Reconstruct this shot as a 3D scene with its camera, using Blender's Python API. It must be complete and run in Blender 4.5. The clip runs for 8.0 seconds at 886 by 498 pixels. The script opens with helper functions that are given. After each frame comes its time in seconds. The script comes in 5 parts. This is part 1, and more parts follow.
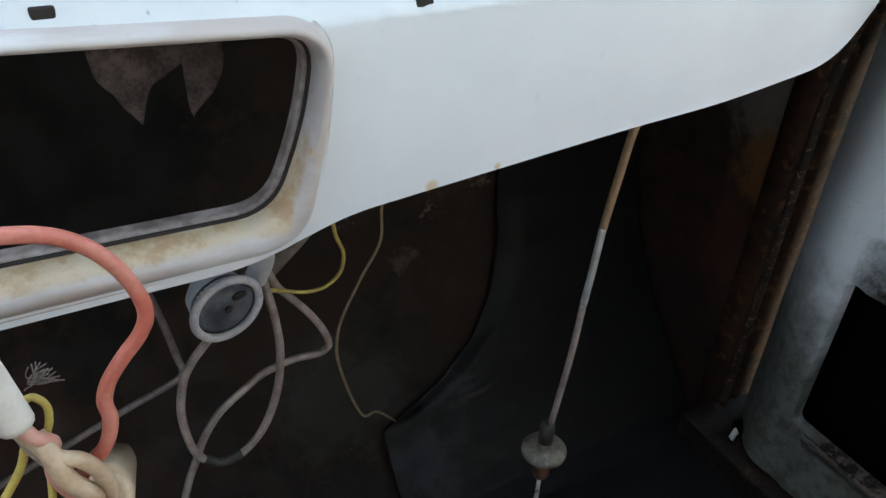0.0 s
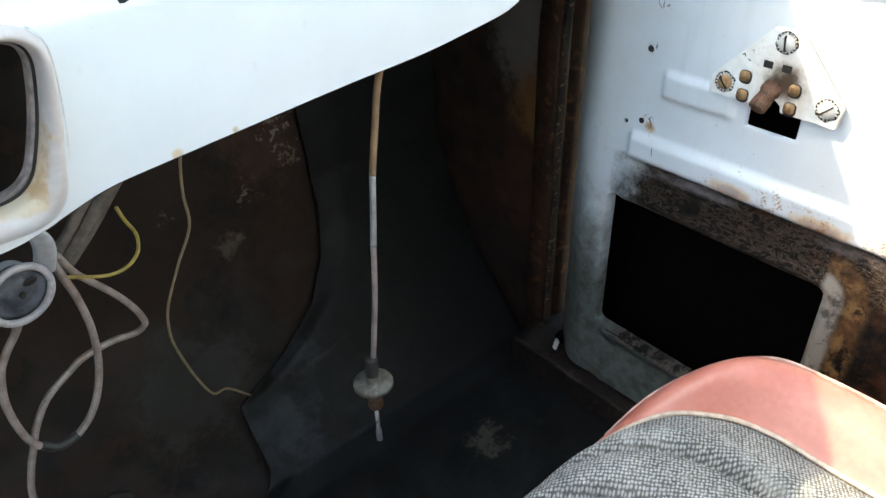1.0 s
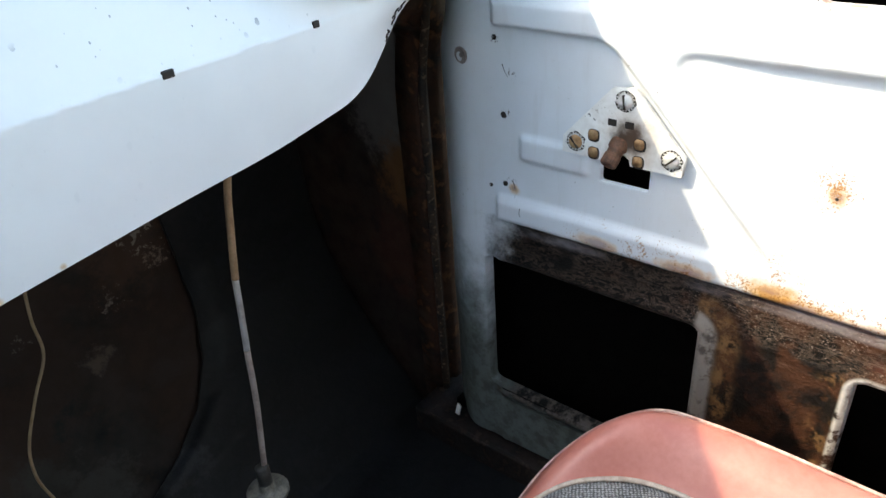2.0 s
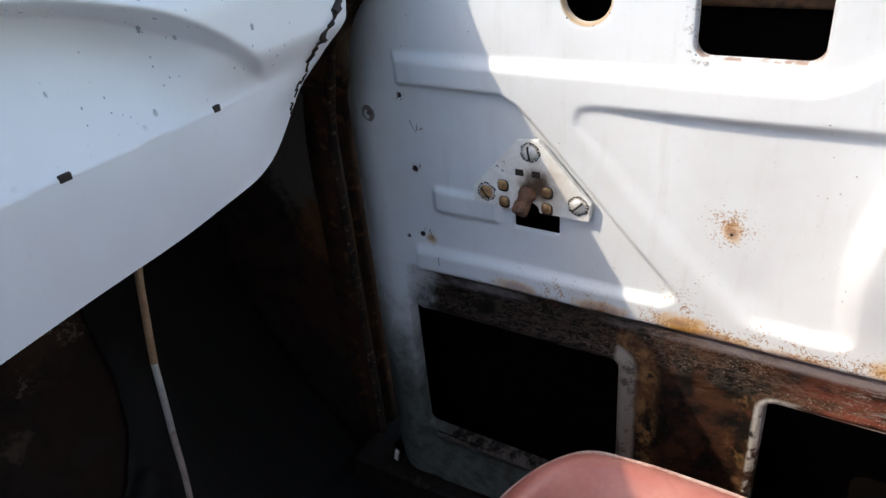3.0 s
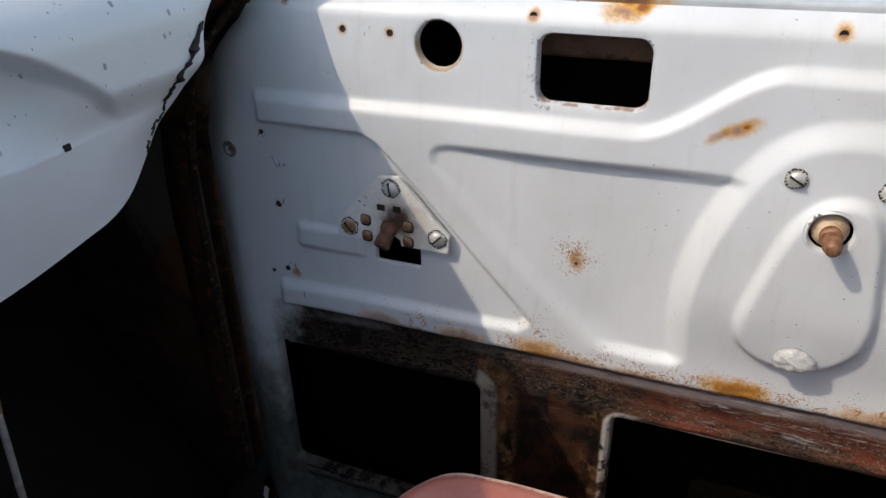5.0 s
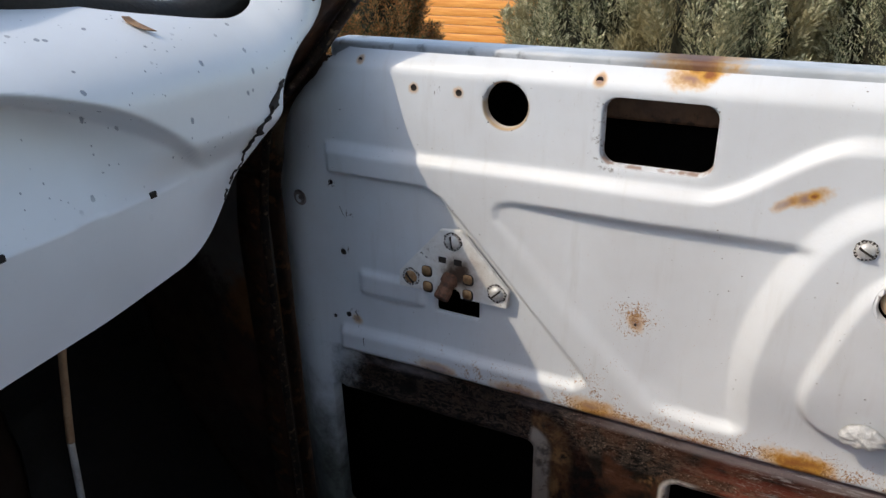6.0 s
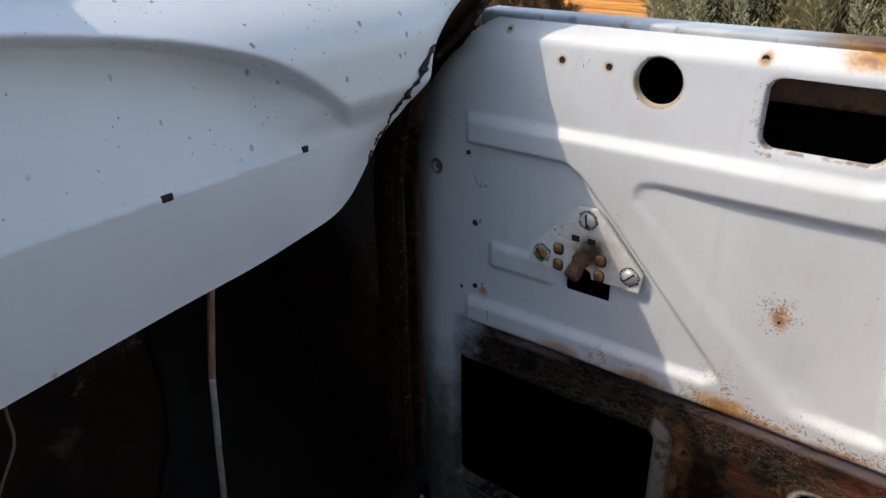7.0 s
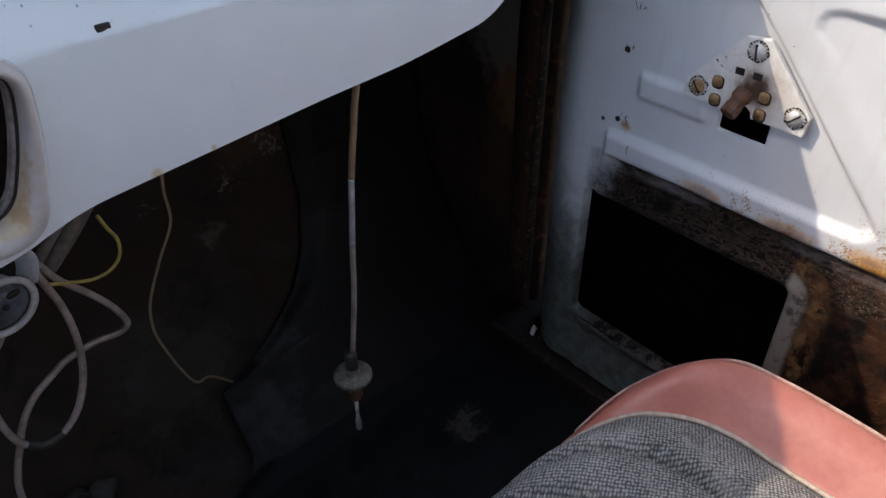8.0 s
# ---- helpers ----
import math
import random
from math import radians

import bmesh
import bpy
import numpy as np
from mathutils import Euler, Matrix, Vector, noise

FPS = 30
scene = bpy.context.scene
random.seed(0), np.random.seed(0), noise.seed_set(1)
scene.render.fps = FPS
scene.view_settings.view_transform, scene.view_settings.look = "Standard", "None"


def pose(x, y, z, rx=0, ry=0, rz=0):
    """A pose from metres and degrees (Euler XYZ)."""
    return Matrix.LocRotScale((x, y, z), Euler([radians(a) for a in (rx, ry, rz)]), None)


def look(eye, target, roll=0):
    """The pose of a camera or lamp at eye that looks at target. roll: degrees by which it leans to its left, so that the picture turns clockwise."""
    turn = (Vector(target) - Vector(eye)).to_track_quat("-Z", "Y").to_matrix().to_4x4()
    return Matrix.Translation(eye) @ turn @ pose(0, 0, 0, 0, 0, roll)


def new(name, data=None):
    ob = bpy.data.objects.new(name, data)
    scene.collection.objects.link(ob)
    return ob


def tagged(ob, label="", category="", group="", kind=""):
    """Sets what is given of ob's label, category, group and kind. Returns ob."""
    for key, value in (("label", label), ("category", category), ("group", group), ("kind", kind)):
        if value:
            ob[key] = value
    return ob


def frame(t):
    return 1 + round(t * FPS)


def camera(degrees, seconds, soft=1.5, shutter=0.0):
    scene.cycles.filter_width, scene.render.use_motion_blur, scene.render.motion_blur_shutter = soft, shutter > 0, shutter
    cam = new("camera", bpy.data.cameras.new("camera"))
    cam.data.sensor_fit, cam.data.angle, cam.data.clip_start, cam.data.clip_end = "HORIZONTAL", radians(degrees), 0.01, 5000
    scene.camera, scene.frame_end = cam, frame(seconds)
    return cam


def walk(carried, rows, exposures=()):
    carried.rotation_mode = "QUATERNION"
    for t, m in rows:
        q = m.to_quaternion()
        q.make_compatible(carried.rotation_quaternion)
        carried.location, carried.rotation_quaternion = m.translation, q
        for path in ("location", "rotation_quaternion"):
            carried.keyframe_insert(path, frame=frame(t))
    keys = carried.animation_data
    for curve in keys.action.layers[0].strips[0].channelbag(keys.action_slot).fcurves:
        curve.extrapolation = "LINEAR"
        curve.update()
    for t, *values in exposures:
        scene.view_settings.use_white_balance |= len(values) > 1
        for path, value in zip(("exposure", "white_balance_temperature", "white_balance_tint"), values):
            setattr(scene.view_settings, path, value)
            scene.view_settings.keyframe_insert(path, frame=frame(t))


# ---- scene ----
cam = camera(62.77, 8.0)
PATH = [
    (0, (-0.6058, -0.1245, 0.6645), (-0.0015, 0.9693, -0.1652), 2.17),
    (0.1, (-0.6117, -0.1283, 0.6673), (0.0288, 0.9220, -0.1909), 0.38),
    (0.2, (-0.6108, -0.1392, 0.6654), (0.0937, 0.8656, -0.1972), 2.07),
    (0.3, (-0.6052, -0.1655, 0.6676), (0.1397, 0.7878, -0.2192), 2.15),
    (0.5, (-0.5954, -0.2072, 0.6798), (0.2070, 0.7116, -0.1931), 0.77),
    (0.6, (-0.5956, -0.2173, 0.6789), (0.2089, 0.7280, -0.1633), 1.00),
    (0.8, (-0.5922, -0.2261, 0.6768), (0.2033, 0.7171, -0.1761), -1.30),
    (1, (-0.5902, -0.2283, 0.6804), (0.2089, 0.7138, -0.1706), -1.86),
    (1.2, (-0.5850, -0.2325, 0.6872), (0.2123, 0.7352, -0.1351), -2.46),
    (1.5, (-0.5715, -0.2252, 0.6905), (0.2894, 0.6901, -0.1288), -2.87),
    (1.7, (-0.5620, -0.2267, 0.6927), (0.3628, 0.6442, -0.1050), -3.66),
    (2.8, (-0.5449, -0.2302, 0.7207), (0.4995, 0.5437, -0.0277), -5.54),
    (3, (-0.5394, -0.2337, 0.7276), (0.5389, 0.4922, -0.0208), -5.86),
    (3.2, (-0.5313, -0.2419, 0.7209), (0.5635, 0.4297, -0.0510), -4.48),
    (3.5, (-0.5258, -0.2468, 0.7252), (0.6146, 0.3788, -0.0219), -4.08),
    (3.8, (-0.5492, -0.2457, 0.7395), (0.6412, 0.3523, 0.0519), -2.29),
    (4, (-0.5480, -0.2482, 0.7397), (0.6590, 0.3211, 0.0548), -2.00),
    (4.2, (-0.5466, -0.2507, 0.7422), (0.6478, 0.3095, 0.0282), -1.77),
    (5.3, (-0.5507, -0.2455, 0.7410), (0.6764, 0.2444, 0.0309), -1.48),
    (5.5, (-0.5504, -0.2416, 0.7402), (0.6718, 0.2810, 0.0452), -1.88),
    (5.8, (-0.5531, -0.2463, 0.7445), (0.6689, 0.3268, 0.0930), -1.25),
    (6, (-0.5565, -0.2496, 0.7523), (0.6552, 0.3754, 0.1269), -1.24),
    (6.2, (-0.5546, -0.2470, 0.7570), (0.6579, 0.3938, 0.1508), -0.92),
    (6.5, (-0.5609, -0.2456, 0.7468), (0.6025, 0.4473, 0.1015), -1.96),
    (6.8, (-0.5618, -0.2464, 0.7455), (0.5454, 0.5198, 0.0886), -1.30),
    (7, (-0.5655, -0.2379, 0.7417), (0.5077, 0.5833, 0.0905), -0.80),
    (7.2, (-0.5667, -0.2423, 0.7419), (0.4784, 0.5923, 0.0684), -0.45),
    (7.4, (-0.5714, -0.2419, 0.7361), (0.4117, 0.6195, 0.0036), -0.55),
    (7.5, (-0.5726, -0.2330, 0.7278), (0.3824, 0.6376, -0.0339), -1.14),
    (7.8, (-0.5791, -0.2374, 0.7205), (0.2433, 0.6579, -0.1519), -1.55),
    (8, (-0.5808, -0.2288, 0.7125), (0.2130, 0.6628, -0.1958), -0.74),
]
EXPO = [(0, 2.75, 9000, 3), (0.3, 3.33, 8800, 1), (0.5, 3.47, 8700, 0), (1.5, 3.30, 8400, -1), (2.2, 2.6, 7900, 4), (2.8, 2.05, 7700, 8), (3.5, 1.68, 7600, 9), (4.2, 1.3, 7600, 9), (5.5, 1.2, 7600, 9), (7.0, 1.25, 7700, 10), (8, 1.82, 7800, 13)]
walk(cam, [(t, look(eye, target, roll)) for t, eye, target, roll in PATH], EXPO)

# ---- light: open sky, and a sun from the front left that shines in over the dashboard ----
SUN_WAY = Vector((1.0, -0.96, -1.54)).normalized()
world = bpy.data.worlds.new("sky")
scene.world = world
world.use_nodes = True
wn = world.node_tree.nodes
wn.clear()
sky = wn.new("ShaderNodeTexSky")
sky.sky_type = "NISHITA"
sky.sun_disc = False
sky.sun_elevation = math.asin(-SUN_WAY.z)
sky.sun_rotation = math.atan2(-SUN_WAY.x, -SUN_WAY.y)
bg = wn.new("ShaderNodeBackground")
bg.inputs["Strength"].default_value = 0.15
wo = wn.new("ShaderNodeOutputWorld")
world.node_tree.links.new(sky.outputs[0], bg.inputs[0])
world.node_tree.links.new(bg.outputs[0], wo.inputs[0])
sun = new("sun", bpy.data.lights.new("sun", "SUN"))
sun.data.energy, sun.data.angle, sun.data.color = 0.87, radians(0.55), (1.0, 0.95, 0.88)
sun.matrix_world = look((0, 0, 0), SUN_WAY)
sun.location = (-3, 3.3, 4.4)


# ---- materials ----
class Mat:
    """A node material with short ways to add nodes."""

    def __init__(self, name):
        self.m = bpy.data.materials.new(name)
        self.m.use_nodes = True
        self.t = self.m.node_tree
        self.t.nodes.clear()
        self.out = self.t.nodes.new("ShaderNodeOutputMaterial")
        self.b = self.t.nodes.new("ShaderNodeBsdfPrincipled")
        self.t.links.new(self.b.outputs[0], self.out.inputs[0])
        self.co = self.t.nodes.new("ShaderNodeTexCoord").outputs["Object"]

    def put(self, sock, v):
        if isinstance(v, bpy.types.NodeSocket):
            self.t.links.new(v, sock)
        elif isinstance(v, (tuple, list)) and len(v) == 3 and sock.type == "RGBA":
            sock.default_value = (*v, 1)
        else:
            sock.default_value = v

    def set(self, **kw):
        for k, v in kw.items():
            self.put(self.b.inputs[k.replace("_", " ")], v)
        return self

    def math(self, op, a, b=0.0, c=0.0):
        n = self.t.nodes.new("ShaderNodeMath")
        n.operation = op
        for i, v in enumerate((a, b, c)):
            self.put(n.inputs[i], v)
        return n.outputs[0]

    def noise(self, scale, detail=4.0, rough=0.55, co=None, warp=0.0):
        n = self.t.nodes.new("ShaderNodeTexNoise")
        self.put(n.inputs["Vector"], co or self.co)
        n.inputs["Scale"].default_value, n.inputs["Detail"].default_value = scale, detail
        n.inputs["Roughness"].default_value, n.inputs["Distortion"].default_value = rough, warp
        return n.outputs["Fac"]

    def voronoi(self, scale, feature="F1", rnd=1.0, co=None):
        n = self.t.nodes.new("ShaderNodeTexVoronoi")
        n.feature = feature
        self.put(n.inputs["Vector"], co or self.co)
        n.inputs["Scale"].default_value, n.inputs["Randomness"].default_value = scale, rnd
        return n.outputs["Distance"]

    def ramp(self, v, lo, hi, a=0.0, b=1.0):
        n = self.t.nodes.new("ShaderNodeMapRange")
        n.interpolation_type = "SMOOTHSTEP"
        for i, x in enumerate((v, lo, hi, a, b)):
            self.put(n.inputs[i], x)
        return n.outputs[0]

    def mix(self, f, a, b):
        n = self.t.nodes.new("ShaderNodeMix")
        n.data_type = "RGBA"
        self.put(n.inputs[0], f)
        self.put(n.inputs[6], a)
        self.put(n.inputs[7], b)
        return n.outputs[2]

    def xyz(self, co=None):
        n = self.t.nodes.new("ShaderNodeSeparateXYZ")
        self.put(n.inputs[0], co or self.co)
        return n.outputs

    def scaled(self, v, co=None):
        n = self.t.nodes.new("ShaderNodeMapping")
        self.put(n.inputs["Vector"], co or self.co)
        n.inputs["Scale"].default_value = v
        return n.outputs[0]

    def near(self, p, r, soft=1.0):
        """1 at the point p, falling to 0 at the distance r."""
        n = self.t.nodes.new("ShaderNodeVectorMath")
        n.operation = "DISTANCE"
        self.put(n.inputs[0], self.co)
        n.inputs[1].default_value = p
        return self.ramp(n.outputs["Value"], r, r * (1 - soft))

    def rounded_box(self, a, b, ca, cb, ha, hb, r):
        """Distance to a rounded rectangle in the plane of a and b, negative inside."""
        qa = self.math("SUBTRACT", self.math("ABSOLUTE", self.math("SUBTRACT", a, ca)), ha - r)
        qb = self.math("SUBTRACT", self.math("ABSOLUTE", self.math("SUBTRACT", b, cb)), hb - r)
        pa, pb = self.math("MAXIMUM", qa, 0.0), self.math("MAXIMUM", qb, 0.0)
        out = self.math("SQRT", self.math("ADD", self.math("MULTIPLY", pa, pa), self.math("MULTIPLY", pb, pb)))
        return self.math("SUBTRACT", self.math("ADD", out, self.math("MINIMUM", self.math("MAXIMUM", qa, qb), 0.0)), r)

    def bump(self, h, strength=0.3, dist=0.002, base=None):
        n = self.t.nodes.new("ShaderNodeBump")
        n.inputs["Strength"].default_value, n.inputs["Distance"].default_value = strength, dist
        self.put(n.inputs["Height"], h)
        if base is not None:
            self.put(n.inputs["Normal"], base)
        self.t.links.new(n.outputs[0], self.b.inputs["Normal"])
        return n.outputs[0]


def simple(name, a, b, scale=60.0, rough=0.5, metal=0.0, bump=0.2, dist=0.001):
    """Two tones in a two-scale noise, with fine relief."""
    k = Mat(name)
    n1, n2 = k.noise(scale), k.noise(scale * 7, 3)
    f = k.math("ADD", k.math("MULTIPLY", n1, 0.7), k.math("MULTIPLY", n2, 0.3))
    k.set(Base_Color=k.mix(k.ramp(f, 0.35, 0.65), a, b), Roughness=k.ramp(n1, 0.3, 0.7, rough - 0.08, rough + 0.1), Metallic=metal)
    k.bump(f, bump, dist)
    return k.m


WHITE = (0.74, 0.77, 0.80)


def white_paint(name, chips, scratch=0.0):
    k = Mat(name)
    dirt = k.noise(9, 5, 0.6)
    fine = k.noise(160, 3)
    col = k.mix(k.ramp(dirt, 0.3, 0.75), WHITE, (0.685, 0.71, 0.735))
    lean = k.scaled((1.0, 1.0, 0.6))
    ragged = k.math("MULTIPLY", k.math("SUBTRACT", k.noise(240, 4, 0.7), 0.5), 0.22)
    chip = k.math("MULTIPLY", k.ramp(k.math("ADD", k.voronoi(chips, co=lean), ragged), 0.12, 0.09), k.ramp(k.noise(14, 2), 0.43, 0.53))
    chip = k.math("MAXIMUM", chip, k.math("MULTIPLY", k.ramp(k.math("ADD", k.voronoi(chips * 2.6, co=lean), ragged), 0.12, 0.08), k.ramp(k.noise(23, 2), 0.46, 0.55)))
    chip = k.math("MULTIPLY", chip, k.ramp(k.xyz()[2], 0.585, 0.600, 0.06, 0.85))
    col = k.mix(chip, col, (0.20, 0.23, 0.27))
    k.set(Base_Color=col, Roughness=k.ramp(k.noise(30, 4), 0.3, 0.7, 0.34, 0.41), Coat_Weight=0.12, Coat_Roughness=0.2)
    k.bump(k.math("ADD", k.math("MULTIPLY", fine, 0.3), k.math("MULTIPLY", chip, -1.0)), 0.12, 0.0008)
    return k


MAT_DASH = white_paint("body_paint", 70).m


def dash_paint(name="dash_paint", tinge=0.0):
    """The same paint with rust round the instrument opening and at a few holes; the second argument yellows it in grimy
    smears.
    """
    k = white_paint(name, 70)
    x, y, z = k.xyz()
    col = k.b.inputs["Base Color"].links[0].from_socket
    blot = k.noise(75, 5, 0.65)
    col = k.mix(k.math("MULTIPLY", k.ramp(k.noise(30, 5, 0.6, k.scaled((0.3, 1, 1))), 0.30, 0.58, 0.35, 1.0), tinge), col, (0.44, 0.355, 0.315))
    dx = k.math("SUBTRACT", k.math("ADD", x, 0.531), k.math("MULTIPLY", k.math("SUBTRACT", z, 0.54), 0.30))
    d = k.math("MAXIMUM", dx, k.math("SUBTRACT", 0.503, z))
    band = k.math("MULTIPLY", k.ramp(d, 0.0125, 0.004), k.ramp(z, 0.560, 0.530, 0.1, 1.0))
    m = k.ramp(k.math("ADD", band, k.math("MULTIPLY", k.math("SUBTRACT", blot, 0.5), 0.9)), 0.48, 1.05)
    for q, r in (((-0.466, 0.14, 0.500), 0.008), ((-0.523, 0.136, 0.532), 0.006), ((-0.545, 0.138, 0.481), 0.007), ((-0.430, 0.14, 0.503), 0.005)):
        m = k.math("MAXIMUM", m, k.ramp(k.math("ADD", k.near(q, r), k.math("MULTIPLY", k.math("SUBTRACT", blot, 0.5), 0.8)), 0.3, 0.8))
    col = k.mix(k.math("MULTIPLY", m, 0.8), col, k.mix(k.ramp(blot, 0.45, 0.65), (0.62, 0.46, 0.27), (0.46, 0.26, 0.10)))
    k.set(Base_Color=col)
    return k.m


MAT_DASH_RUST = dash_paint()
MAT_FRAME = dash_paint("frame_paint", 0.85)


def stain(k, col, at, reach, lean=0.0, strength=0.9, fleck=0.38):
    """Rust seeping from a point: dark in the middle, yellow-brown at its ragged rim. at (y, z), reach (along, across), lean in degrees."""
    m = k.t.nodes.new("ShaderNodeMapping")
    m.vector_type = "TEXTURE"
    k.put(m.inputs["Vector"], k.co)
    m.inputs["Location"].default_value = (0, at[0], at[1])
    m.inputs["Rotation"].default_value = (radians(lean), 0, 0)
    m.inputs["Scale"].default_value = (1, reach[0], reach[1])
    x, y, z = k.xyz(m.outputs[0])
    d = k.math("SQRT", k.math("ADD", k.math("MULTIPLY", y, y), k.math("MULTIPLY", z, z)))
    rag = k.math("ADD", k.math("MULTIPLY", k.math("SUBTRACT", k.noise(55, 5, 0.6), 0.5), 1.3), k.math("MULTIPLY", k.math("SUBTRACT", k.noise(330, 3, 0.6), 0.5), fleck))
    v = k.math("SUBTRACT", k.math("ADD", 1.0, rag), d)
    rim = k.ramp(v, 0.0, 0.65, 0.0, strength)
    core = k.ramp(v, 0.30, 0.95)
    return k.mix(rim, col, k.mix(core, (0.66, 0.34, 0.055), (0.27, 0.085, 0.020))), rim


def door_paint():
    """White paint with rust stains of their own; the lower part of the panel is coated with cracked bitumen over rust and red primer."""
    k = Mat("door_paint")
    x, y, z = k.xyz()
    dirt = k.noise(7, 5, 0.6)
    streak = k.noise(12, 4, 0.6, k.scaled((1, 6, 0.8)))
    blot = k.noise(70, 5, 0.65)
    grain = k.noise(420, 3, 0.6)
    col = k.mix(k.ramp(dirt, 0.3, 0.75), WHITE, (0.67, 0.68, 0.69))
    col = k.mix(k.math("MULTIPLY", k.ramp(streak, 0.52, 0.8), 0.35), col, (0.56, 0.55, 0.53))
    # small chips and knocks in the paint
    chip = k.math("MULTIPLY", k.ramp(k.voronoi(95, co=k.scaled((1, 1, 1.5))), 0.085, 0.06), k.ramp(k.noise(17, 2), 0.53, 0.60))
    col = k.mix(chip, col, (0.25, 0.23, 0.22))
    nick = k.math("LESS_THAN", k.voronoi(230), 0.055)
    col = k.mix(k.math("MULTIPLY", nick, k.ramp(blot, 0.5, 0.6)), col, (0.33, 0.30, 0.27))
    rough = k.ramp(k.noise(25, 4), 0.3, 0.7, 0.40, 0.54)
    wet = 0.0
    for at, reach, lean, st in (((-0.168, 0.6395), (0.022, 0.010), 0, 0.85), ((-0.174, 0.645), (0.022, 0.006), 0, 1.0), ((-0.180, 0.642), (0.010, 0.006), 0, 1.0), ((-0.118, 0.335), (0.026, 0.016), 0, 0.85), ((-0.140, 0.331), (0.05, 0.008), 0, 0.7),
                                ((-0.294, 0.334), (0.040, 0.018), 0, 1.0), ((-0.300, 0.328), (0.020, 0.010), 0, 1.0), ((-0.260, 0.5640), (0.019, 0.0085), -24, 0.80), ((-0.264, 0.5660), (0.006, 0.0040), -15, 1.0), ((-0.246, 0.5575), (0.014, 0.006), -38, 0.6), ((-0.313, 0.632), (0.009, 0.008), 0, 0.9),
                                ((-0.101, 0.634), (0.0065, 0.007), 0, 0.8), ((0.063, 0.616), (0.006, 0.006), 0, 0.7), ((0.019, 0.615), (0.006, 0.006), 0, 0.7), ((0.120, 0.636), (0.005, 0.005), 0, 0.7),
                                ((-0.148, 0.431), (0.010, 0.011), 0, 0.7), ((0.141, 0.364), (0.009, 0.008), 20, 0.75), ((0.045, 0.333), (0.030, 0.010), 0, 0.6), ((-0.045, 0.333), (0.035, 0.010), 0, 0.65), ((-0.41, 0.332), (0.06, 0.014), 0, 0.7), ((-0.21, 0.330), (0.05, 0.006), 0, 0.5)):
        col, rim = stain(k, col, at, reach, lean, st)
        wet = rim if isinstance(wet, float) else k.math("MAXIMUM", wet, rim)
    rough = k.math("MAXIMUM", rough, k.math("MULTIPLY", wet, 0.8))
    # rust freckles round the worn places
    zone = k.math("MAXIMUM", k.math("MULTIPLY", k.near((0, -0.148, 0.437), 0.040, 1.0), 0.8), k.math("MULTIPLY", k.near((0, -0.122, 0.360), 0.050, 1.0), 0.8))
    zone = k.math("MAXIMUM", zone, k.math("MULTIPLY", k.ramp(z, 0.372, 0.33), k.ramp(y, 0.13, 0.02, 0.0, 0.75)))
    zone = k.math("ADD", k.math("MULTIPLY", zone, k.ramp(k.noise(40, 3), 0.3, 0.6)), 0.01)
    zone = k.math("MULTIPLY", zone, k.ramp(k.noise(120, 4, 0.7), 0.25, 0.60, 0.3, 1.2))
    fre = k.ramp(k.math("ADD", k.math("MULTIPLY", zone, 0.26), k.noise(520, 4, 0.75)), 0.69, 0.73)
    col = k.mix(k.math("MULTIPLY", fre, 0.9), col, k.mix(k.ramp(k.noise(900, 2), 0.4, 0.6), (0.46, 0.22, 0.045), (0.22, 0.085, 0.022)))
    # rust on the edges of the upper openings
    ring = k.math("SUBTRACT", k.math("SQRT", k.math("ADD", k.math("POWER", k.math("ADD", y, 0.0235), 2.0), k.math("POWER", k.math("SUBTRACT", z, 0.6070), 2.0))), 0.0197)
    ring = k.math("MULTIPLY", k.ramp(k.math("ABSOLUTE", ring), 0.0022, 0.0002), k.ramp(k.math("ADD", k.noise(60, 3), k.ramp(z, 0.615, 0.59, 0.0, 0.25)), 0.46, 0.62))
    col = k.mix(k.math("MULTIPLY", ring, 0.8), col, (0.48, 0.29, 0.10))
    frame_d = k.rounded_box(y, z, -0.1495, 0.5945, 0.043, 0.027, 0.011)
    edge = k.math("MULTIPLY", k.ramp(k.math("ABSOLUTE", frame_d), 0.0016, 0.0003), k.ramp(k.math("ADD", blot, k.ramp(z, 0.60, 0.566, 0.0, 0.08)), 0.52, 0.66, 0.0, 0.75))
    col = k.mix(edge, col, (0.27, 0.11, 0.04))
    flake = k.math("MULTIPLY", k.ramp(frame_d, 0.011, 0.001), k.ramp(k.noise(210, 4, 0.7), 0.555, 0.61))
    flake = k.math("MULTIPLY", flake, k.ramp(k.math("ADD", y, k.math("MULTIPLY", z, -0.4)), -0.358, -0.340))
    col = k.mix(flake, col, (0.24, 0.22, 0.205))
    # dark scratches and knocked-off paint beside the front holes
    for q, r in (((0, 0.142, 0.483), 0.007), ((0, 0.149, 0.443), 0.0085), ((0, 0.146, 0.369), 0.010), ((0, 0.137, 0.353), 0.006), ((0, 0.160, 0.513), 0.006), ((0, 0.052, 0.463), 0.005), ((0, 0.041, 0.617), 0.007)):
        m = k.math("MULTIPLY", k.near(q, r, 0.6), k.ramp(k.noise(260, 3, 0.6, k.scaled((1, 1.6, 0.8))), 0.56, 0.62))
        col = k.mix(m, col, (0.09, 0.07, 0.06))
    # soot round the latch spindle
    col = k.mix(k.math("MULTIPLY", k.near((0, 0.016, 0.447), 0.030), 0.6), col, (0.16, 0.11, 0.075))
